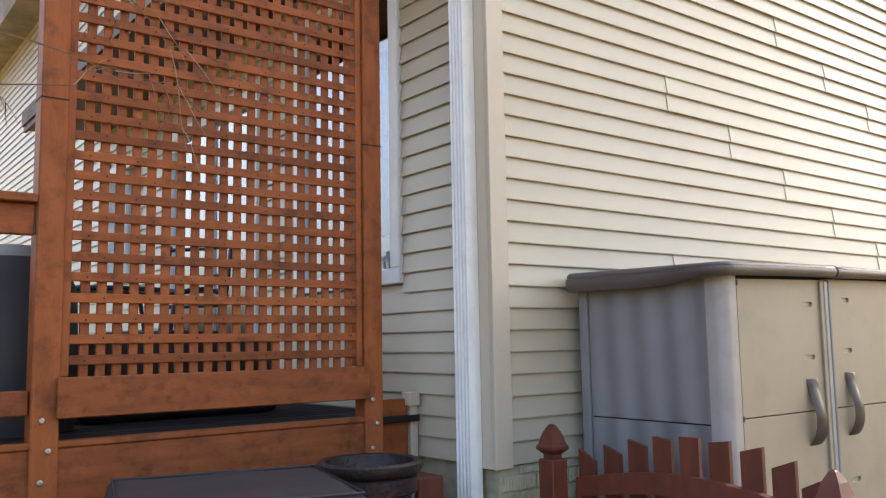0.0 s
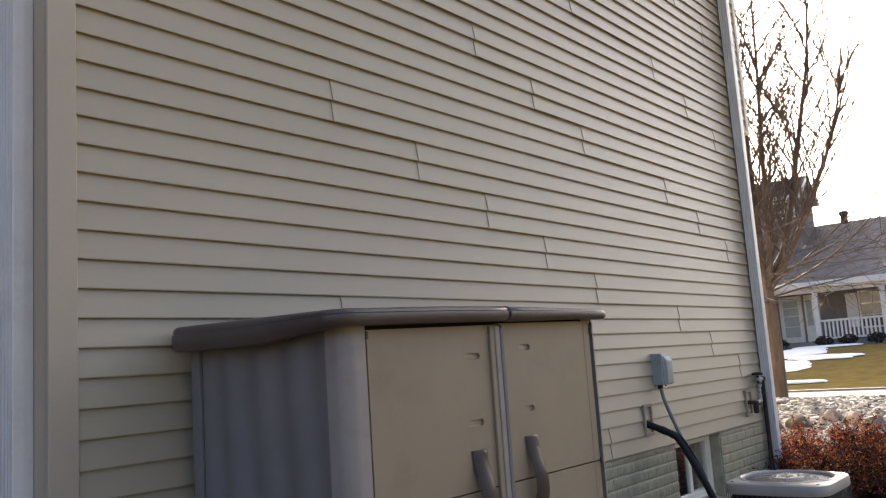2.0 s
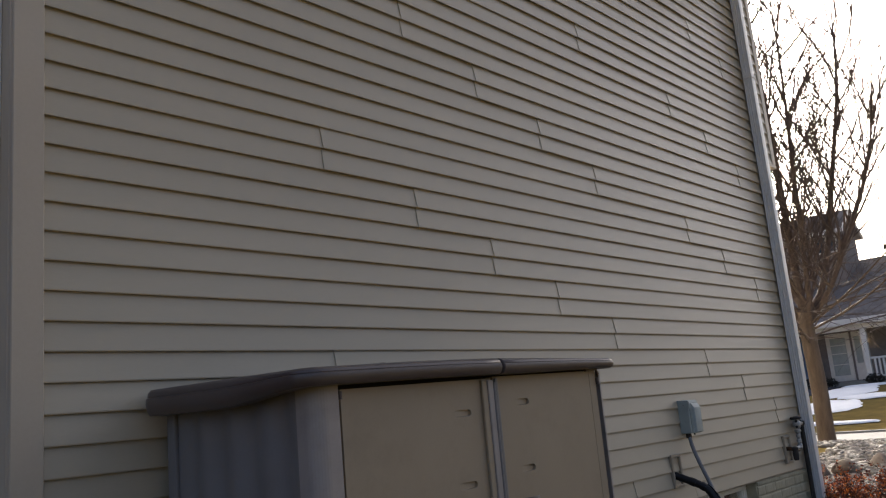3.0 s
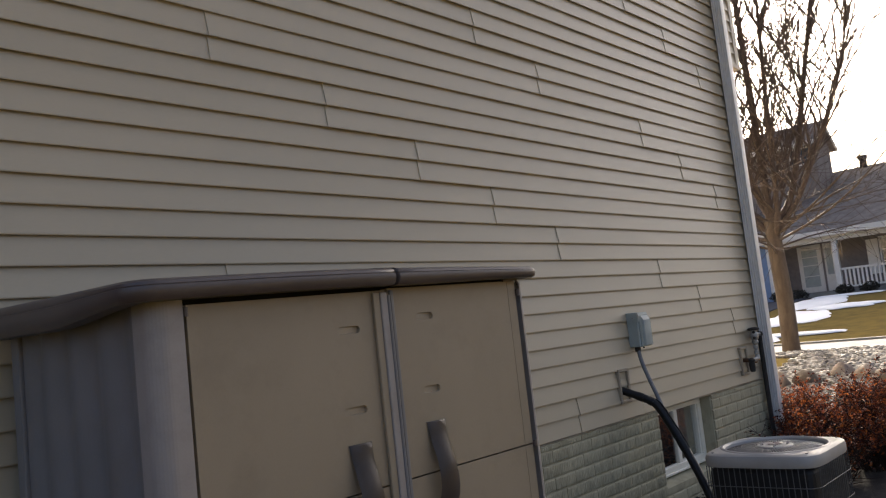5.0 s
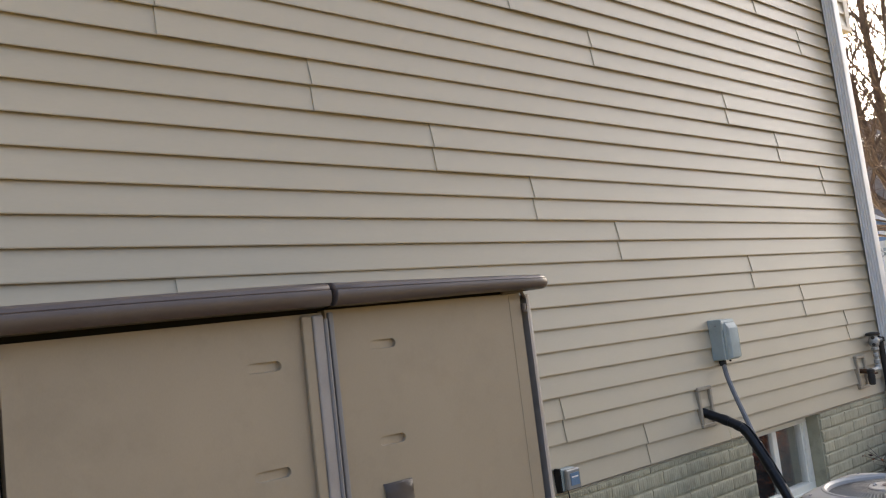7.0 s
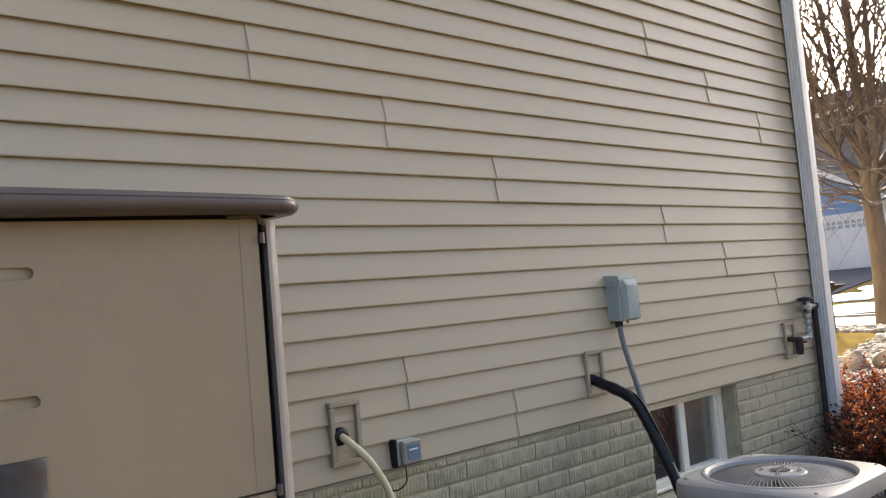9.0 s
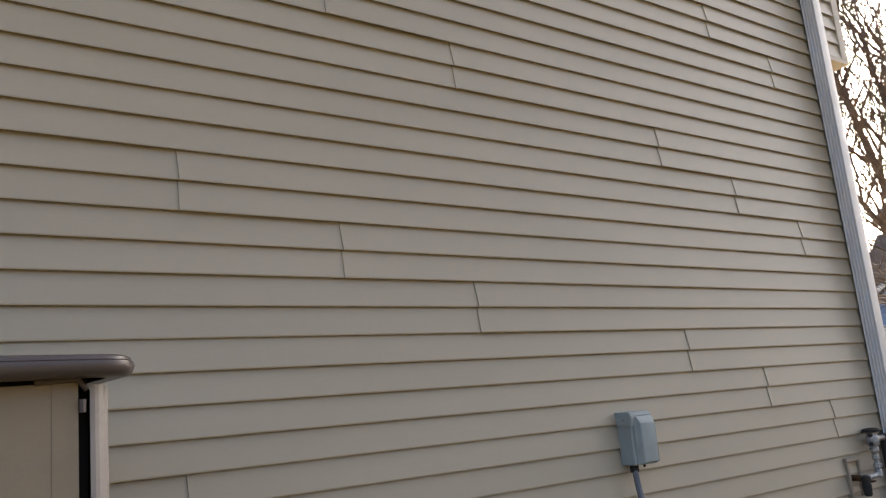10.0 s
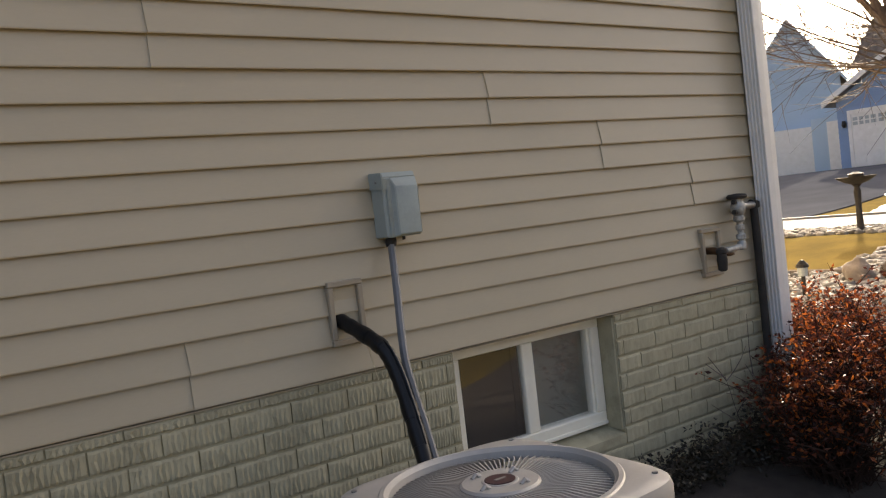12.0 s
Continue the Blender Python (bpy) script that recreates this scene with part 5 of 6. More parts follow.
def bare_tree(name, at, height, trunk_h, radius, label, limbs=9, level=3, seed=3):
    random.seed(seed)
    t = thing(name, at, label, "tree")
    x, y, z = at
    trunk = bmesh.new()
    line = [(x, y, z - 0.15), (x, y, z + 0.05), (x + 0.02, y, z + 0.4), (x - 0.02, y + 0.03, z + trunk_h * 0.7), (x, y, z + trunk_h), (x + 0.05, y + 0.05, z + trunk_h + height * 0.2), (x, y + 0.1, z + trunk_h + height * 0.45), (x + 0.1, y + 0.1, z + height * 0.97)]
    tube(smooth_line(line, 4), [radius * f for f in (1.5, 1.35, 1.25, 1.18, 1.15, 1.1, 1.06, 1.03, 1.0, 0.99, 0.98, 0.97, 0.96, 0.95, 0.95, 0.9, 0.78, 0.66, 0.56, 0.5, 0.45, 0.4, 0.36, 0.31, 0.27, 0.21, 0.15, 0.09, 0.05)], 12, trunk)
    part("trunk", trunk, M_BARK, t, smooth=True)
    crown = bmesh.new()
    for k in range(limbs):
        a = 2 * math.pi * k / limbs * 1.62 + random.uniform(-0.3, 0.3)
        f = k / limbs
        lean = 0.62 - 0.3 * f if k % 7 else 0.95
        zz = z + trunk_h * (0.88 + 0.3 * random.random()) + height * 0.38 * f * f
        twig_mesh(crown, (x, y, zz), (lean * math.cos(a), lean * math.sin(a), 0.8), height * (0.62 - 0.25 * f), radius * (0.34 - 0.14 * f), level, 0.48, 0.5, 5, (7, 10))
    part("crown", crown, M_TWIG, t, "bare winter branches", True)
    random.seed(0)
    return t


def street_tree(x, y, z):
    """A young street tree: a short stout trunk that forks into upright leaders, then many fine upswept and spreading twigs."""
    random.seed(5)
    t = thing("bare_tree", (x, y, z), "bare winter tree with upswept branches by the street", "tree")
    trunk = bmesh.new()
    line = smooth_line([(x, y, z - 0.15), (x, y, z + 0.1), (x + 0.01, y - 0.01, z + 0.9), (x - 0.01, y + 0.01, z + 1.7), (x, y + 0.02, z + 2.15)], 4)
    n = len(line) - 1
    tube(line, [0.19 - 0.05 * min(1, 3.5 * i / n) - 0.03 * i / n for i in range(n + 1)], 14, trunk)
    part("trunk", trunk, M_BARK, t, smooth=True)
    crown = bmesh.new()
    leaders = []
    for k, (dx, dy, top, r) in enumerate(((0.0, 0.1, 8.6, 0.07), (-0.3, 1.2, 7.6, 0.05), (0.5, -1.1, 7.2, 0.05), (0.8, 0.9, 7.0, 0.044), (-0.6, -0.5, 7.2, 0.044), (0.1, -1.5, 5.2, 0.036), (0.0, 1.7, 5.4, 0.036))):
        base = z + 1.75 + 0.12 * (k % 4)
        pts = smooth_line([(x, y, base), (x + dx * 0.25, y + dy * 0.3, base + 0.55), (x + dx * 0.6, y + dy * 0.62, z + 2.2 + (top - 2.2) * 0.4), (x + dx * 0.85, y + dy * 0.88, z + 2.2 + (top - 2.2) * 0.7), (x + dx, y + dy, z + top)], 4)
        m = len(pts) - 1
        tube(pts, [1.12 * r * (1 - i / m) ** 0.85 + 0.007 for i in range(m + 1)], 8, crown)
        leaders.append((pts, r))
    for pts, r in leaders:
        m = len(pts) - 1
        for k in range(24):
            i = 3 + (k * (m - 4)) // 24
            f = 1 - i / m
            a = 2.4 * k + random.uniform(-0.4, 0.4)
            lean = random.uniform(0.35, 0.8)
            twig_mesh(crown, pts[i].lerp(pts[i + 1], random.random()), (lean * math.cos(a), lean * math.sin(a), 0.8), (1.5 + 0.6 * f) * random.uniform(0.7, 1.15), 0.016 + 0.008 * f, 2, 0.46, 0.5, 4, (5, 7), None, 0.0074)
    for k in range(14):
        a = 2 * math.pi * k / 14 + random.uniform(-0.3, 0.3)
        twig_mesh(crown, (x + 0.08 * math.cos(a), y + 0.08 * math.sin(a), z + random.uniform(1.45, 2.3)), (math.cos(a), math.sin(a), random.uniform(0.1, 0.55)), random.uniform(1.9, 3.0), random.uniform(0.015, 0.024), 2, 0.6, 0.15, 5, (6, 8), None, 0.0052)
    part("crown", crown, M_TWIG, t, "bare winter branches", True)
    random.seed(0)


street_tree(15.7, 5.15, 0.57)


far_model = bare_tree("bare_tree", (54, 35, 0.5), 11.0, 2.6, 0.16, "bare winter tree behind the houses", 16, 2, 8)
far_model["group"] = "trees behind the houses"


def far_tree(m):
    c = copy_thing(far_model, m)
    return tagged(c, "bare winter tree behind the houses", "tree", "trees behind the houses")


for x, y, z, s, turn in ((57, 30, 0.5, 1.0, 40), (61, 26, 0.5, 1.15, 120), (64, 29, 0.5, 1.2, 200), (58, 5, 1.0, 0.8, 300), (70, 12, 1.0, 1.0, 80), (62, 41, 0.5, 1.1, 10)):
    far_tree(pose(x, y, z, 0, 0, turn) @ Matrix.Diagonal((s, s, s, 1)))
# trees of the back garden, which the back windows mirror
for x, y, turn in ((-9, 5, 30), (-12, 10, 100), (-8, 13, 220)):
    tagged(copy_thing(far_model, pose(x, y, 0, 0, 0, turn)), "bare winter tree in the back garden", "tree", "back garden trees")


def leaves(bm, cx, cy, cz, rx, ry, rz, count, size, hollow=0.35):
    """Small folded leaves in an uneven clump."""
    for k in range(count):
        while True:
            p = Vector((random.uniform(-1, 1), random.uniform(-1, 1), random.uniform(-0.9, 1)))
            r = p.length
            lump = 0.82 + 0.28 * noise.noise((p.x * 2.4 + cx, p.y * 2.4 + cy, p.z * 2.4))
            if hollow < r < lump:
                break
        c = Vector((cx + p.x * rx, cy + p.y * ry, cz + p.z * rz))
        a = Vector((random.gauss(0, 1), random.gauss(0, 1), random.gauss(0, 0.7))).normalized()
        b = a.cross(Vector((random.gauss(0, 1), random.gauss(0, 1), random.gauss(0, 1)))).normalized()
        s = size * random.uniform(0.6, 1.3)
        n = a.cross(b) * s * 0.25
        q = [bm.verts.new(c - a * s), bm.verts.new(c + b * s * 0.5 + n), bm.verts.new(c + a * s), bm.verts.new(c - b * s * 0.5 + n)]
        bm.faces.new((q[0], q[1], q[2]))
        bm.faces.new((q[0], q[2], q[3]))


def one_leaf(bm, c, size):
    a = Vector((random.gauss(0, 1), random.gauss(0, 1), random.gauss(0, 0.7))).normalized()
    b = a.cross(Vector((random.gauss(0, 1), random.gauss(0, 1), random.gauss(0, 1)))).normalized()
    s = size * random.uniform(0.6, 1.35)
    n = a.cross(b) * s * 0.25
    q = [bm.verts.new(c - a * s), bm.verts.new(c + b * s * 0.5 + n), bm.verts.new(c + a * s), bm.verts.new(c - b * s * 0.5 + n)]
    bm.faces.new((q[0], q[1], q[2]))
    bm.faces.new((q[0], q[2], q[3]))


def barberry(x, y, r, top, count, label):
    """Arching stems with side twigs, and leaves set along them."""
    z = ground_z(x, y)
    b = thing("barberry_bush", (x, y, z), label, "bush", "barberry hedge")
    stems, lines = bmesh.new(), []
    for k in range(84):
        a = random.uniform(0, 2 * math.pi)
        l = random.uniform(0.05, 1.0) * r / 0.42
        twig_mesh(stems, (x + random.uniform(-0.1, 0.1), y + random.uniform(-0.1, 0.1), z - 0.02), (l * math.cos(a), l * math.sin(a), 0.85), (top - z) * random.uniform(0.8, 1.25), 0.005, 1, 0.75, 0.1, 4, (4, 7), lines)
    part("branchwork", stems, M_STEM, b)
    lv = bmesh.new()
    for k in range(int(1.6 * count)):
        pts = random.choice(lines)
        t = random.uniform(0.3, 1.0) ** 0.55 * (len(pts) - 1)
        i = min(len(pts) - 2, int(t))
        c = pts[i].lerp(pts[i + 1], t - i) + Vector((random.gauss(0, 0.013), random.gauss(0, 0.013), random.gauss(0, 0.012)))
        low = (c.z - z) / (top - z)
        if random.random() < -0.3 + 1.5 * low:
            one_leaf(lv, c, 0.0135)
    part("foliage", lv, M_LEAF, b, "orange and dark red leaves")


for x, y, r, top, count in ((10.15, 3.3, 0.42, 0.58, 5200), (10.25, 2.7, 0.46, 0.62, 5600), (9.72, 3.05, 0.34, 0.5, 3900), (9.75, 2.55, 0.4, 0.56, 4600), (9.25, 2.75, 0.3, 0.42, 3500)):
    barberry(x, y, r, top, count, "barberry bush with orange and dark red leaves")


def wall_plants():
    random.seed(11)
    lv = bmesh.new()
    x = 6.5
    while x < 9.6:
        r = random.uniform(0.1, 0.17)
        leaves(lv, x, 3.16 - random.uniform(0, 0.12), 0.17, r * 1.2, r, random.uniform(0.06, 0.13) + 0.1 * step(8.3, 9.4, x), 330, 0.013, 0.0)
        x += 0.12
    tagged(part("ground_plants", lv, M_DEAD), "dark withered low plants along the foundation", "plants", kind="stuff")
    st = bmesh.new()
    for k in range(8):
        x = random.uniform(9.15, 9.6)
        twig_mesh(st, (x, 3.15, 0.12), (random.uniform(-0.5, 0.5), random.uniform(-0.4, 0.2), 1), random.uniform(0.2, 0.5), 0.003, 1, 0.6, 0.2, 3, (3, 5))
    tagged(part("dry_stems", st, M_TWIG), "thin dry stems against the foundation", "plants", kind="stuff")
    random.seed(0)


wall_plants()


def shrub_by_deck():
    """Bare twigs that reach across the lattice from a shrub beside the deck."""
    random.seed(21)
    b = thing("bare_shrub", (0.75, 3.45, 0.0), "bare thin-twigged shrub in front of the lattice", "shrub")
    bm = bmesh.new()
    tube(smooth_line([(0.75, 3.45, -0.05), (0.77, 3.44, 1.0), (0.8, 3.4, 2.1), (0.9, 3.42, 2.9), (0.95, 3.4, 3.6)]), 0.02, 8, bm)
    for s, w, l in (((0.86, 3.4, 2.6), (1, 0.06, 0.5), 0.75), ((0.85, 3.4, 2.42), (1, 0.08, 0.3), 0.6), ((0.9, 3.4, 2.9), (1, 0, -0.2), 0.9), ((0.8, 3.4, 2.2), (0.8, 0.1, 0.4), 0.45), ((0.86, 3.4, 2.7), (-0.3, 0.05, 0.5), 0.5)):
        twig_mesh(bm, s, w, l, 0.0055, 2, 0.55, -0.8, 4, (2, 3))
    part("branchwork", bm, M_DRYTWIG, b)
    random.seed(0)


shrub_by_deck()


# ---- stones ----
def stones(name, region, count, size, label, flat=0.55, seed=4):
    random.seed(seed)
    verts, faces = [], []
    ico = bmesh.new()
    bmesh.ops.create_icosphere(ico, subdivisions=1, radius=1)
    base = [v.co.copy() for v in ico.verts]
    tris = [[v.index for v in f.verts] for f in ico.faces]
    ico.free()
    x0, x1, y0, y1 = region
    for k in range(count):
        x, y = random.uniform(x0, x1), random.uniform(y0, y1)
        s = size * random.uniform(0.55, 1.5)
        m = Euler((random.uniform(-0.4, 0.4), random.uniform(-0.4, 0.4), random.uniform(0, 6.28))).to_matrix()
        o = len(verts)
        z = ground_z(x, y)
        sx, sy = random.uniform(0.7, 1.3), random.uniform(0.7, 1.2)
        for v in base:
            w = m @ Vector((v.x * s * sx, v.y * s * sy, v.z * s * flat))
            w *= 1 + 0.25 * noise.noise((v.x * 1.3 + k, v.y * 1.3, v.z * 1.3))
            verts.append((x + w.x, y + w.y, z + s * flat * 0.45 + w.z))
        faces += [[i + o for i in t] for t in tris]
    me = bpy.data.meshes.new(name)
    me.from_pydata(verts, [], faces)
    me.materials.append(M_GRAVEL)
    me.polygons.foreach_set("use_smooth", [True] * len(me.polygons))
    random.seed(0)
    return tagged(new(name, me), label, "gravel", kind="stuff")


stones("gravel", (5.2, 8.5, 1.0, 3.05), 5200, 0.024, "grey river gravel between shed and house")
stones("gravel", (10.5, 12.08, 2.0, 5.3), 3600, 0.035, "pale river stones in the front bed", seed=9)
stones("gravel", (12.05, 13.9, 2.4, 4.35), 2200, 0.045, "pale river stones between the boulders", seed=15)
stones("gravel", (13.9, 14.7, 3.0, 8.5), 1500, 0.04, "pale river stones round the bird bath", seed=12)


def boulder(x, y, size, tall, seed):
    bm = bmesh.new()
    bmesh.ops.create_icosphere(bm, subdivisions=4, radius=1)
    for v in bm.verts:
        n = v.co.normalized()
        f = 1 + 0.32 * noise.noise(n * 1.1 + Vector((seed, 0, 0))) + 0.08 * noise.noise(n * 4 + Vector((0, seed, 0)))
        v.co = Vector((n.x * size * f, n.y * size * 0.8 * f, n.z * tall * f))
    ob = part("boulder", bm, M_BOULDER, smooth=True)
    ob.matrix_basis = pose(x, y, ground_z(x, y) + tall * 0.45, 0, 0, seed * 57)
    tagged(ob, "rounded brown field boulder in the stone bed", "boulder", "boulders in the front bed")


for k, (x, y, s, t) in enumerate(((11.78, 3.97, 0.125, 0.125), (11.95, 3.74, 0.14, 0.12), (12.4, 3.5, 0.13, 0.1), (12.2, 3.2, 0.13, 0.1), (11.85, 2.92, 0.13, 0.11))):
    boulder(x, y, s, t, k + 1)


def bird_bath():
    b = thing("bird_bath", (14.2, 5.2, ground_z(14.2, 5.2)), "dark cast iron bird bath with a wide bowl", "bird bath")
    at = (14.2, 5.2, ground_z(14.2, 5.2))
    part("pedestal", lathe([(0.09, 0), (0.08, 0.02), (0.035, 0.05), (0.028, 0.25), (0.036, 0.4), (0.026, 0.45), (0.05, 0.48)], at, 18), M_IRON, b, smooth=True)
    part("bowl", lathe([(0.04, 0.475), (0.11, 0.5), (0.18, 0.54), (0.19, 0.553), (0.14, 0.53), (0.02, 0.52)], at, 26), M_IRON, b, smooth=True)
    part("ornament", lathe([(0.03, 0.52), (0.07, 0.555), (0.075, 0.58), (0.02, 0.6)], at, 12), M_IRON, b)


bird_bath()


def garden_light(x, y):
    z = ground_z(x, y)
    g = thing("garden_light", (x, y, z), "small black garden path light", "garden light")
    part("stake", tube([(x, y, z - 0.05), (x, y, z + 0.14)], 0.014, 8), M_IRON, g)
    part("lens", lathe([(0.03, 0.14), (0.034, 0.17), (0.034, 0.2)], (x, y, z), 14), M_DOORGLASS, g)
    part("cap", lathe([(0.045, 0.2), (0.04, 0.22), (0.012, 0.25)], (x, y, z), 14), M_IRON, g)


garden_light(11.25, 4.08)
edging = tagged(part("landscape_edging", tube([(12.1, y, ground_z(12.1, y) + 0.015) for y in (2.5, 3.2, 4.0, 4.6, 5.2)], 0.025, 8), M_BOULDER, smooth=True), "dark landscape edging along the stone bed", "edging", kind="structure")


# ---- snow ----
def snow_patch(x, y, rx, ry, seed):
    bm = bmesh.new()
    n = 40
    rings = []
    for f, h in ((1.0, 0.0), (0.94, 0.03), (0.8, 0.045), (0.4, 0.055)):
        ring = []
        for k in range(n):
            a = 2 * math.pi * k / n
            r = f * (1 + 0.38 * noise.noise((math.cos(a) * 1.6 + seed * 3.1, math.sin(a) * 1.6, 0)) + 0.16 * noise.noise((math.cos(a) * 5 + seed, math.sin(a) * 5, 2)))
            px, py = x + rx * r * math.cos(a), y + ry * r * math.sin(a)
            ring.append(bm.verts.new((px, py, ground_z(px, py) + 0.024 + h)))
        rings.append(ring)
    for p, q in zip(rings, rings[1:]):
        for k in range(n):
            bm.faces.new((p[k], p[(k + 1) % n], q[(k + 1) % n], q[k]))
    bm.faces.new(rings[-1])
    tagged(part("snow_patch", bm, M_SNOW, smooth=True), "patch of old melting snow on the grass", "snow", "snow patches")


for k, (x, y, rx, ry) in enumerate(((25.4, 8.6, 0.35, 1.6), (24.5, 9.3, 1.2, 0.9), (27.2, 10.4, 0.8, 0.8), (29, 9.6, 1.5, 1.2), (33, 9.9, 1.8, 0.9), (31, 8.6, 0.6, 1.1), (35.3, 9.6, 0.5, 1.3), (15.9, 9.5, 0.3, 1.8), (25.5, 21, 1.0, 2.5))):
    snow_patch(x, y, rx, ry, k + 1)


# ---- the houses across the street ----
def far_window(h, x, y0, y1, z0, z1, cols=2, rows=2, shutters=False):
    w = part("window", box(x - 0.02, x + 0.02, y0, y1, z0, z1), M_DARKWIN, h)
    f = 0.07
    for a in ((y0 - f, y1 + f, z0 - f, z0), (y0 - f, y1 + f, z1, z1 + f), (y0 - f, y0, z0, z1), (y1, y1 + f, z0, z1)):
        part("window_frame", box(x - 0.06, x + 0.0, *a), M_WHITE, w)
    for k in range(1, cols):
        y = y0 + (y1 - y0) * k / cols
        part("glazing_bar", box(x - 0.035, x - 0.021, y - 0.018, y + 0.018, z0, z1), M_WHITE, w)
    for k in range(1, rows):
        z = z0 + (z1 - z0) * k / rows
        part("glazing_bar", box(x - 0.035, x - 0.021, y0, y1, z - 0.018, z + 0.018), M_WHITE, w)
    if shutters:
        for a, b in ((y0 - 0.55, y0 - 0.1), (y1 + 0.1, y1 + 0.55)):
            part("shutter", box(x - 0.07, x - 0.02, a, b, z0, z1, 0.01), M_WHITE, h)


def clapboards(h, x, y0, y1, z0, z1, material, top_line=None, every=0.2):
    """Lap boards on a wall that faces -x."""
    k = 0
    while z0 + every * (k + 1) <= z1 + 0.001:
        a, b = z0 + every * k, z0 + every * (k + 1)
        ya, yb = y0, y1
        if top_line:
            ya, yb = top_line(b)
        if yb - ya > 0.3:
            part("clapboard", prism([(x - 0.035, a), (x, a), (x, b), (x - 0.008, b)], "y", ya, yb), material, h)
        k += 1


def porch_house():
    x, g = 38.0, 1.25
    h = thing("porch_house", (40, 9, g), "brown house with a white-railed porch across the street", "house")
    part("wall", box(x + 1.6, x + 9, 2.0, 13.4, g - 0.6, 3.75), M_BROWNWALL, h)
    part("roof", prism([(x - 0.35, 3.72), (x - 0.35, 3.9), (x + 5.2, 6.85), (x + 10.0, 3.9), (x + 10.0, 3.72)], "y", 1.4, 13.9), M_SHINGLE, h)
    part("fascia", box(x - 0.42, x - 0.36, 1.4, 13.9, 3.68, 3.92), M_WHITE, h)
    part("porch_floor", box(x - 0.1, x + 1.6, 2.0, 13.2, g - 0.5, 1.5), M_CONCRETE, h)
    part("porch_beam", box(x - 0.08, x + 0.1, 2.0, 13.3, 3.48, 3.7), M_WHITE, h)
    for y in (13.2, 10.6, 8.1, 5.4, 2.4):
        part("porch_column", box(x - 0.08, x + 0.1, y - 0.1, y + 0.1, 1.5, 3.5, 0.01), M_WHITE, h)
    for a, b in ((8.2, 10.5), (5.5, 8.0), (2.5, 5.3)):
        rail = part("porch_rail", box(x - 0.05, x + 0.05, a, b, 2.28, 2.36), M_WHITE, h)
        part("bottom_rail", box(x - 0.04, x + 0.04, a, b, 1.58, 1.65), M_WHITE, rail)
        n = int((b - a) / 0.15)
        for i in range(1, n):
            y = a + (b - a) * i / n
            part("baluster", box(x - 0.025, x + 0.025, y - 0.035, y + 0.035, 1.65, 2.28), M_WHITE, rail)
    door = part("door", box(x + 1.55, x + 1.6, 11.62, 12.57, 1.52, 3.5), M_WHITE, h, "white front door with glass")
    part("door_glass", box(x + 1.53, x + 1.55, 11.79, 12.4, 1.75, 3.3), M_DOORGLASS, door)
    for z in (2.2, 2.65, 3.0):
        part("glazing_bar", box(x + 1.52, x + 1.53, 11.79, 12.4, z - 0.015, z + 0.015), M_WHITE, door)
    part("sidelight", box(x + 1.55, x + 1.6, 11.12, 11.52, 1.52, 3.5), M_WHITE, h)
    part("sidelight_glass", box(x + 1.53, x + 1.55, 11.2, 11.44, 2.2, 3.3), M_DOORGLASS, h)
    part("porch_lamp", lathe([(0.05, 0), (0.08, 0.08), (0.05, 0.18)], (x + 1.5, 11.0, 2.98), 10), M_LAMP, h, "lit porch lamp")
    far_window(h, x + 1.6, 8.4, 9.3, 2.0, 3.4, 2, 3, True)
    far_window(h, x + 1.6, 5.0, 6.0, 2.0, 3.4, 2, 3, True)
    # upper storey with its ridge along the street
    part("upper_wall", prism([(x + 2.9, 5.2), (x + 2.9, 8.05), (x + 3.9, 8.75), (x + 5.1, 7.95), (x + 5.1, 5.2)], "y", 11.62, 17.5), M_BROWNWALL, h)
    clapboards(h, x + 2.9, 11.65, 17.4, 5.3, 8.0, M_BROWNWALL)
    for na, (ea, za) in (("front", (x + 2.5, 7.9)), ("back", (x + 5.45, 7.78))):
        part("upper_roof", prism([(ea, za), (x + 3.9, 8.9), (x + 3.9, 9.06), (ea, za + 0.16)], "y", 11.42, 17.8), M_SHINGLE, h)
        part("upper_rake", prism([(ea, za - 0.03), (x + 3.9, 8.86), (x + 3.9, 9.04), (ea, za + 0.15)], "y", 11.36, 11.415), M_WHITE, h, "white rake board")
    part("upper_fascia", box(x + 2.44, x + 2.49, 11.42, 17.8, 7.86, 8.06), M_WHITE, h)
    far_window(h, x + 2.86, 11.85, 12.62, 7.15, 7.8, 2, 1)
    part("vent_pipe", lathe([(0.16, 0.0), (0.16, 0.35), (0.22, 0.38), (0.2, 0.55)], (x + 4.6, 10.2, 6.7), 12), M_IRON, h, "dark roof vent")
    for k, y in enumerate((12.7, 11.9, 10.2, 9.3, 8.3, 7.2, 6.1)):
        z = ground_z(x - 1.0, y)
        sb = thing("low_shrub", (x - 1.0, y, z), "dark low shrub along the porch", "shrub", "porch shrubs")
        lv = bmesh.new()
        leaves(lv, x - 1.0, y, z + 0.2, 0.45, 0.42, 0.25, 420, 0.05, 0.2)
        part("foliage", lv, M_DEAD, sb)


porch_house()


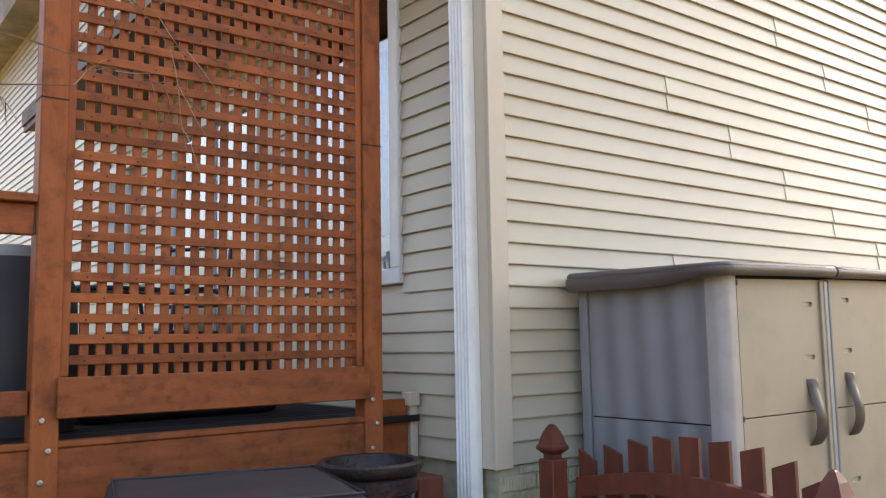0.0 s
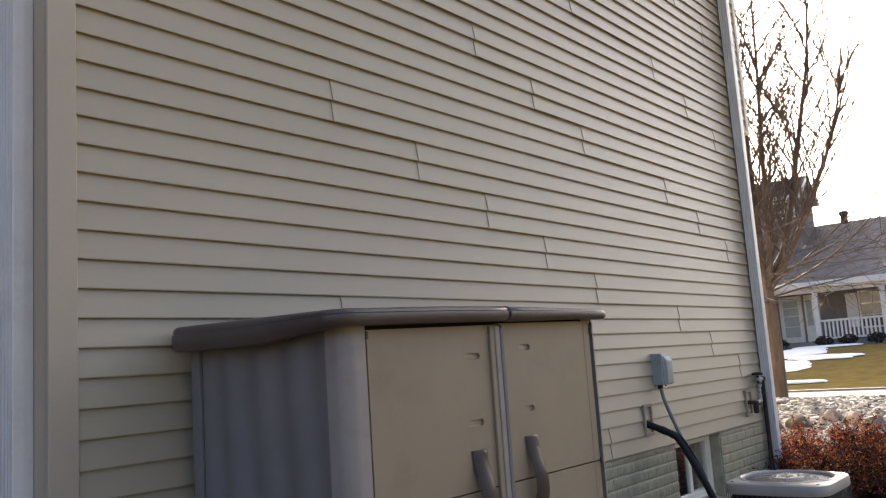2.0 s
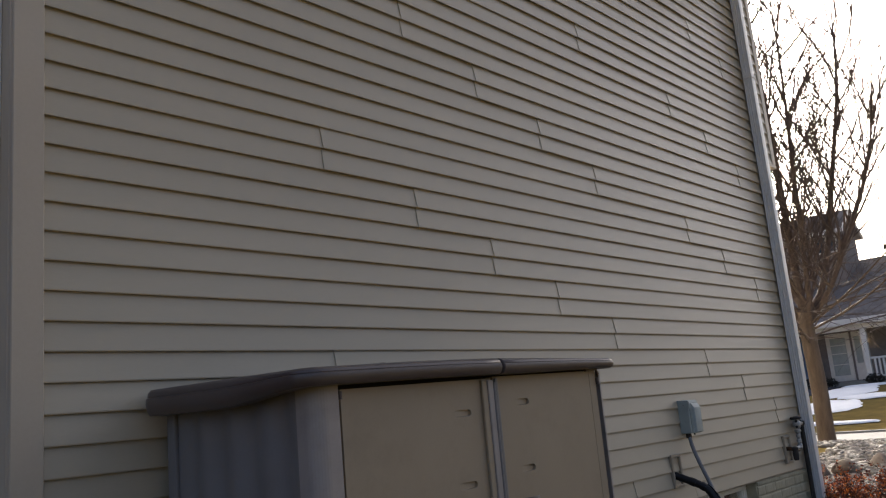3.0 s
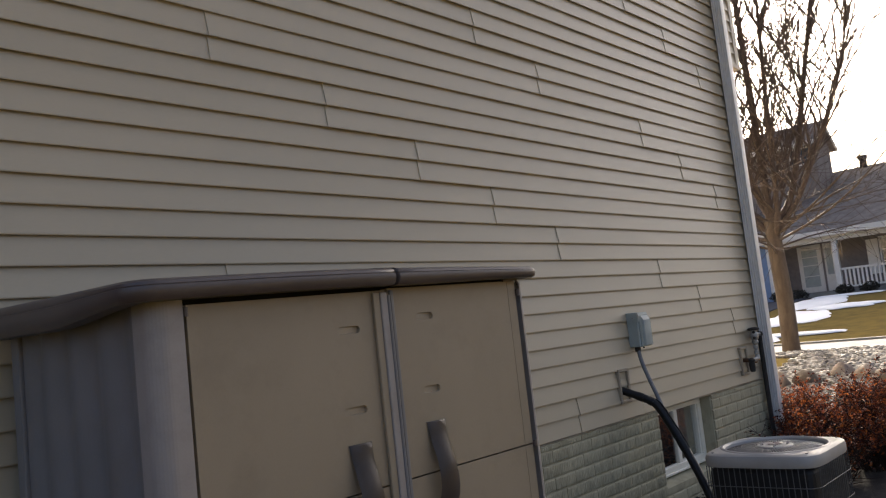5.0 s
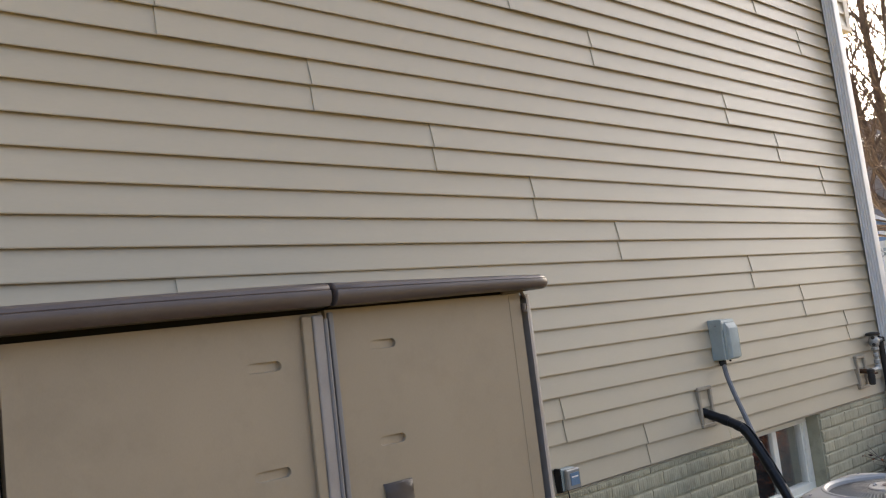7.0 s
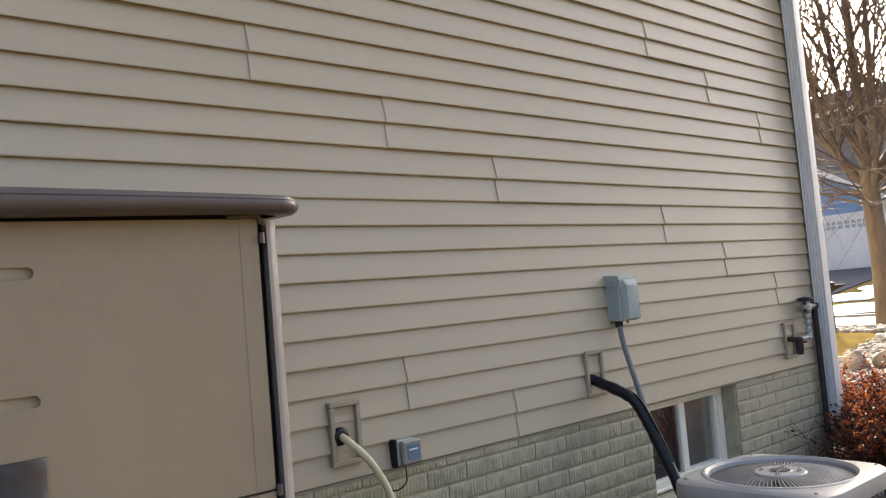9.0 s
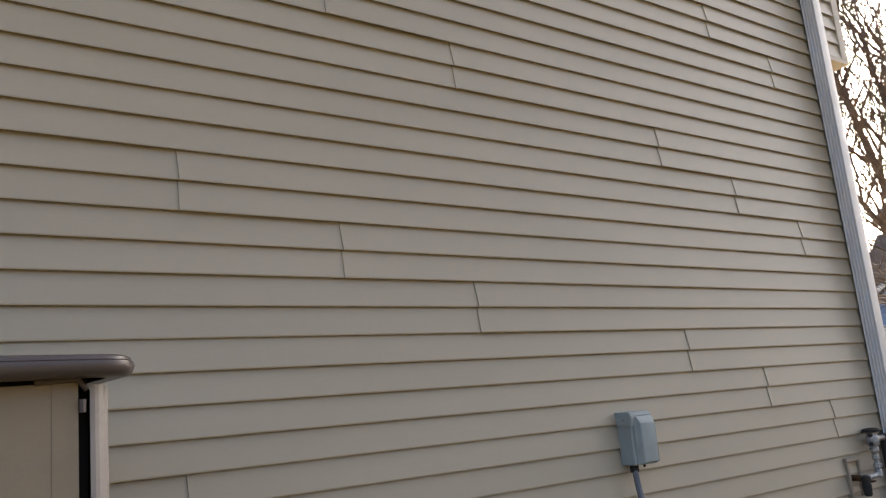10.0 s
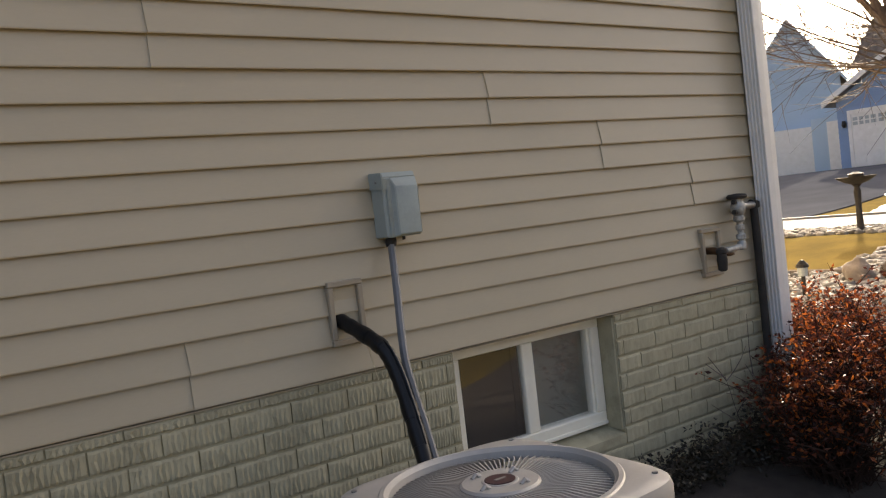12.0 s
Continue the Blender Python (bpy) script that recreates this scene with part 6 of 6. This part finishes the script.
def garage_house():
    x, g = 38.0, 1.28
    h = thing("garage_house", (40, 16, g), "blue house with a white double garage door across the street", "house")
    y0, y1, eave, ym, ridge = 13.25, 18.25, 3.95, 15.75, 5.4
    part("wall", prism([(y0, g - 0.4), (y1, g - 0.4), (y1, eave), (ym, ridge), (y0, eave)], "x", x + 0.04, x + 8), M_BLUESIDE, h)

    def line(z):
        if z <= eave:
            return y0, y1
        t = (z - eave) / (ridge - eave)
        return y0 + (ym - y0) * t, y1 + (ym - y1) * t

    clapboards(h, x + 0.04, y0, y1, g, ridge - 0.1, M_BLUESIDE, line)
    for a, b in ((y1, 0.35), (y0, -0.35)):
        slope = (ridge - eave) / abs(ym - a)
        e = a + b
        ze = eave - 0.35 * slope
        part("roof", prism([(e, ze), (ym, ridge), (ym, ridge + 0.22), (e, ze + 0.22)], "x", x - 0.35, x + 8.3), M_SHINGLE, h)
        part("rake_board", prism([(e, ze - 0.02), (ym, ridge - 0.02), (ym, ridge + 0.2), (e, ze + 0.2)], "x", x - 0.43, x - 0.36), M_WHITE, h, "white rake board")
    # garage door: trim, four rows of panels, a row of small panes
    d0, d1, dz = 13.75, 17.66, 3.34
    door = part("garage_door", box(x - 0.06, x - 0.03, d0, d1, g, dz), M_WHITE, h, "white panelled double garage door")
    for a in ((d0 - 0.14, d0, g, dz), (d1, d1 + 0.14, g, dz), (d0 - 0.14, d1 + 0.14, dz, dz + 0.16)):
        part("door_trim", box(x - 0.1, x - 0.03, *a), M_WHITE, h)
    for i in range(8):
        a = d0 + (d1 - d0) * (i + 0.1) / 8
        b = d0 + (d1 - d0) * (i + 0.9) / 8
        for k in range(3):
            za = g + 0.06 + 0.5 * k
            part("door_panel", box(x - 0.075, x - 0.061, a, b, za, za + 0.4, 0.005), M_WHITE, door)
        if i % 2 == 0:
            a2, b2 = a, d0 + (d1 - d0) * (i + 1.9) / 8
            pn = part("pane", box(x - 0.066, x - 0.061, a2, b2, dz - 0.42, dz - 0.12), M_DOORGLASS, door)
            for q in range(1, 4):
                yb = a2 + (b2 - a2) * q / 4
                part("glazing_bar", box(x - 0.08, x - 0.0665, yb - 0.03, yb + 0.03, dz - 0.42, dz - 0.12), M_WHITE, pn)
            part("glazing_bar", box(x - 0.082, x - 0.0665, a2, b2, dz - 0.29, dz - 0.25), M_WHITE, pn)
    star = part("star_ornament", tube([(0.2 * (1 if k % 2 == 0 else 0.42) * math.sin(math.pi * k / 5), -0.2 * (1 if k % 2 == 0 else 0.42) * math.cos(math.pi * k / 5), 0.02) for k in range(11)], 0.02, 6), M_TRIM, h, "pale wooden star ornament")
    star.matrix_basis = pose(x - 0.09, 16.35, dz - 0.24, 0, -90, 0)
    vent = part("gable_vent", lathe([(0.32, 0), (0.32, 0.04), (0.26, 0.05)], (0, 0, 0), 24), M_WHITE, h, "round white gable vent")
    vent.matrix_basis = pose(x - 0.01, ym, 4.85, 0, -90, 0)
    part("wall_lamp", lathe([(0.05, 0), (0.09, 0.1), (0.06, 0.26)], (x - 0.1, 17.95, 2.88), 10), M_IRON, h, "black wall lantern")
    part("entry_wall", box(x + 1.5, x + 7, 18.25, 20.2, g - 0.3, 3.5), M_PALEBLUE, h)
    part("entry_door", box(x + 1.44, x + 1.5, 18.6, 19.5, g, 3.3), M_WHITE, h, "white side door")


garage_house()


def far_house(x, y, width, g, eave, ridge, turn, label):
    """A gabled house whose gable end, at (x, y), faces the street corner."""
    h = thing("pale_house", (x, y, g), label, "house")
    y0, y1 = y - width / 2, y + width / 2
    part("wall", prism([(y0, g - 0.4), (y1, g - 0.4), (y1, eave), (y, ridge), (y0, eave)], "x", x + 0.04, x + 8), M_PALEBLUE, h)

    def line(z):
        t = min(1, max(0, (z - eave) / (ridge - eave)))
        return y0 + (y - y0) * t, y1 + (y - y1) * t

    clapboards(h, x + 0.04, y0, y1, g, ridge - 0.15, M_PALEBLUE, line, 0.25)
    for a, b in ((y1, 0.3), (y0, -0.3)):
        slope = (ridge - eave) / (width / 2)
        part("roof", prism([(a + b, eave - 0.3 * slope), (y, ridge), (y, ridge + 0.2), (a + b, eave - 0.3 * slope + 0.2)], "x", x - 0.2, x + 8.3), M_SHINGLE, h)
        part("rake_board", prism([(a + b, eave - 0.3 * slope - 0.02), (y, ridge - 0.02), (y, ridge + 0.18), (a + b, eave - 0.3 * slope + 0.18)], "x", x - 0.26, x - 0.21), M_PALEBLUE, h)
    part("porch_wall", box(x - 0.8, x - 0.01, y0 - 0.1, y1 + 2.5, g - 0.3, g + 2.25), M_WHITE, h, "white lower wall")
    part("side_door", box(x - 0.86, x - 0.81, y0 + 0.25, y0 + 1.15, g, g + 1.75), M_PALEBLUE, h)
    h.rotation_euler = (0, 0, radians(turn))


far_house(46.0, 24.75, 4.4, 1.3, 5.95, 8.9, 28, "pale blue gabled house across the street")


def brown_house():
    h = thing("brown_house", (55, 20, 0.6), "tall brown house behind the blue garage", "house")
    part("wall", box(50, 60, 16.6, 23.0, 0.0, 6.6), M_BROWNWALL, h)
    part("roof", prism([(16.0, 6.5), (23.6, 6.5), (22.0, 9.0), (17.5, 9.0)], "x", 49.6, 60.4), M_SHINGLE, h)
    far_window(h, 50.0, 19.0, 20.2, 4.6, 6.0, 2, 2)


brown_house()

# ---- bricks of the foundation ----
def brick_mesh(seed, comb):
    """One painted brick: a face of uneven upright grooves between worn edges, its bed joint raked deep."""
    random.seed(seed)
    bm = bmesh.new()
    n = 24 if comb > 0.002 else 10
    cols = [[bm.verts.new((-0.102, 0.018, z)) for z in (-0.0336, -0.033, -0.028, 0.005, 0.025, 0.0335, 0.034)]]
    for i in range(n + 1):
        x = -0.1012 + 0.2024 * i / n
        d = comb * random.uniform(0.2, 1.1) * (1 if i % 2 else -1) if 0 < i < n else 0.002
        bend, fade = random.uniform(-0.0035, 0.0035), random.uniform(0.0, 0.7)
        if not 0 < i < n:
            bend = 0
        lo, hi = -0.0332 + random.uniform(-0.001, 0.001), 0.0335 + random.uniform(-0.001, 0.001)
        start = lo + random.uniform(0.003, 0.012)
        cols.append([bm.verts.new(c) for c in ((x, 0.018, lo - 0.0006), (x, -0.005 + 0.5 * d, lo), (x + bend, -0.009 + d, start), (x - bend, -0.009 + d * random.uniform(0.4, 1.2), 0.004), (x + 0.6 * bend, -0.009 + d * fade, hi - random.uniform(0.005, 0.012)), (x, -0.006, hi), (x, 0.018, hi + 0.0004))])
    cols.append([bm.verts.new((0.102, 0.018, z)) for z in (-0.0336, -0.033, -0.028, 0.005, 0.025, 0.0335, 0.034)])
    for p, q in zip(cols, cols[1:]):
        for k in range(6):
            bm.faces.new((p[k], q[k], q[k + 1], p[k + 1]))
    return mesh_of("brick", bm, M_BRICK)


combed = [brick_mesh(40 + k, 0.0034) for k in range(6)]
plain = [brick_mesh(60 + k, 0.0011) for k in range(4)]
random.seed(8)
for r in range(-1, 11):
    z = 0.7584 - 0.0752 * r if r >= 0 else 0.8135
    x = BACK_X + 0.15 + (0.104 if r % 2 else 0)
    while x < FRONT_X - 0.1:
        bricks = combed if x < WX0 + 0.05 else plain
        if not (WX0 - 0.09 < x < WX1 + 0.09 and z > WZ0 - 0.03):
            piece("brick", random.choice(bricks), foundation, Matrix.Translation((x, WALL_Y + random.uniform(-0.001, 0.001), z)) @ Matrix.Diagonal((1, 1, 0.42 if r < 0 else 1, 1)))
        else:
            for a, b in ((x - 0.1037, min(x + 0.1037, WX0 - 0.003)), (max(x - 0.1037, WX1 + 0.003), x + 0.1037)):
                if 0.02 < b - a < 0.19:
                    piece("brick", random.choice(bricks), foundation, Matrix.Translation(((a + b) / 2, WALL_Y, z)) @ Matrix.Diagonal(((b - a) / 0.2074, 1, 0.42 if r < 0 else 1, 1)))
        x += 0.208
random.seed(0)
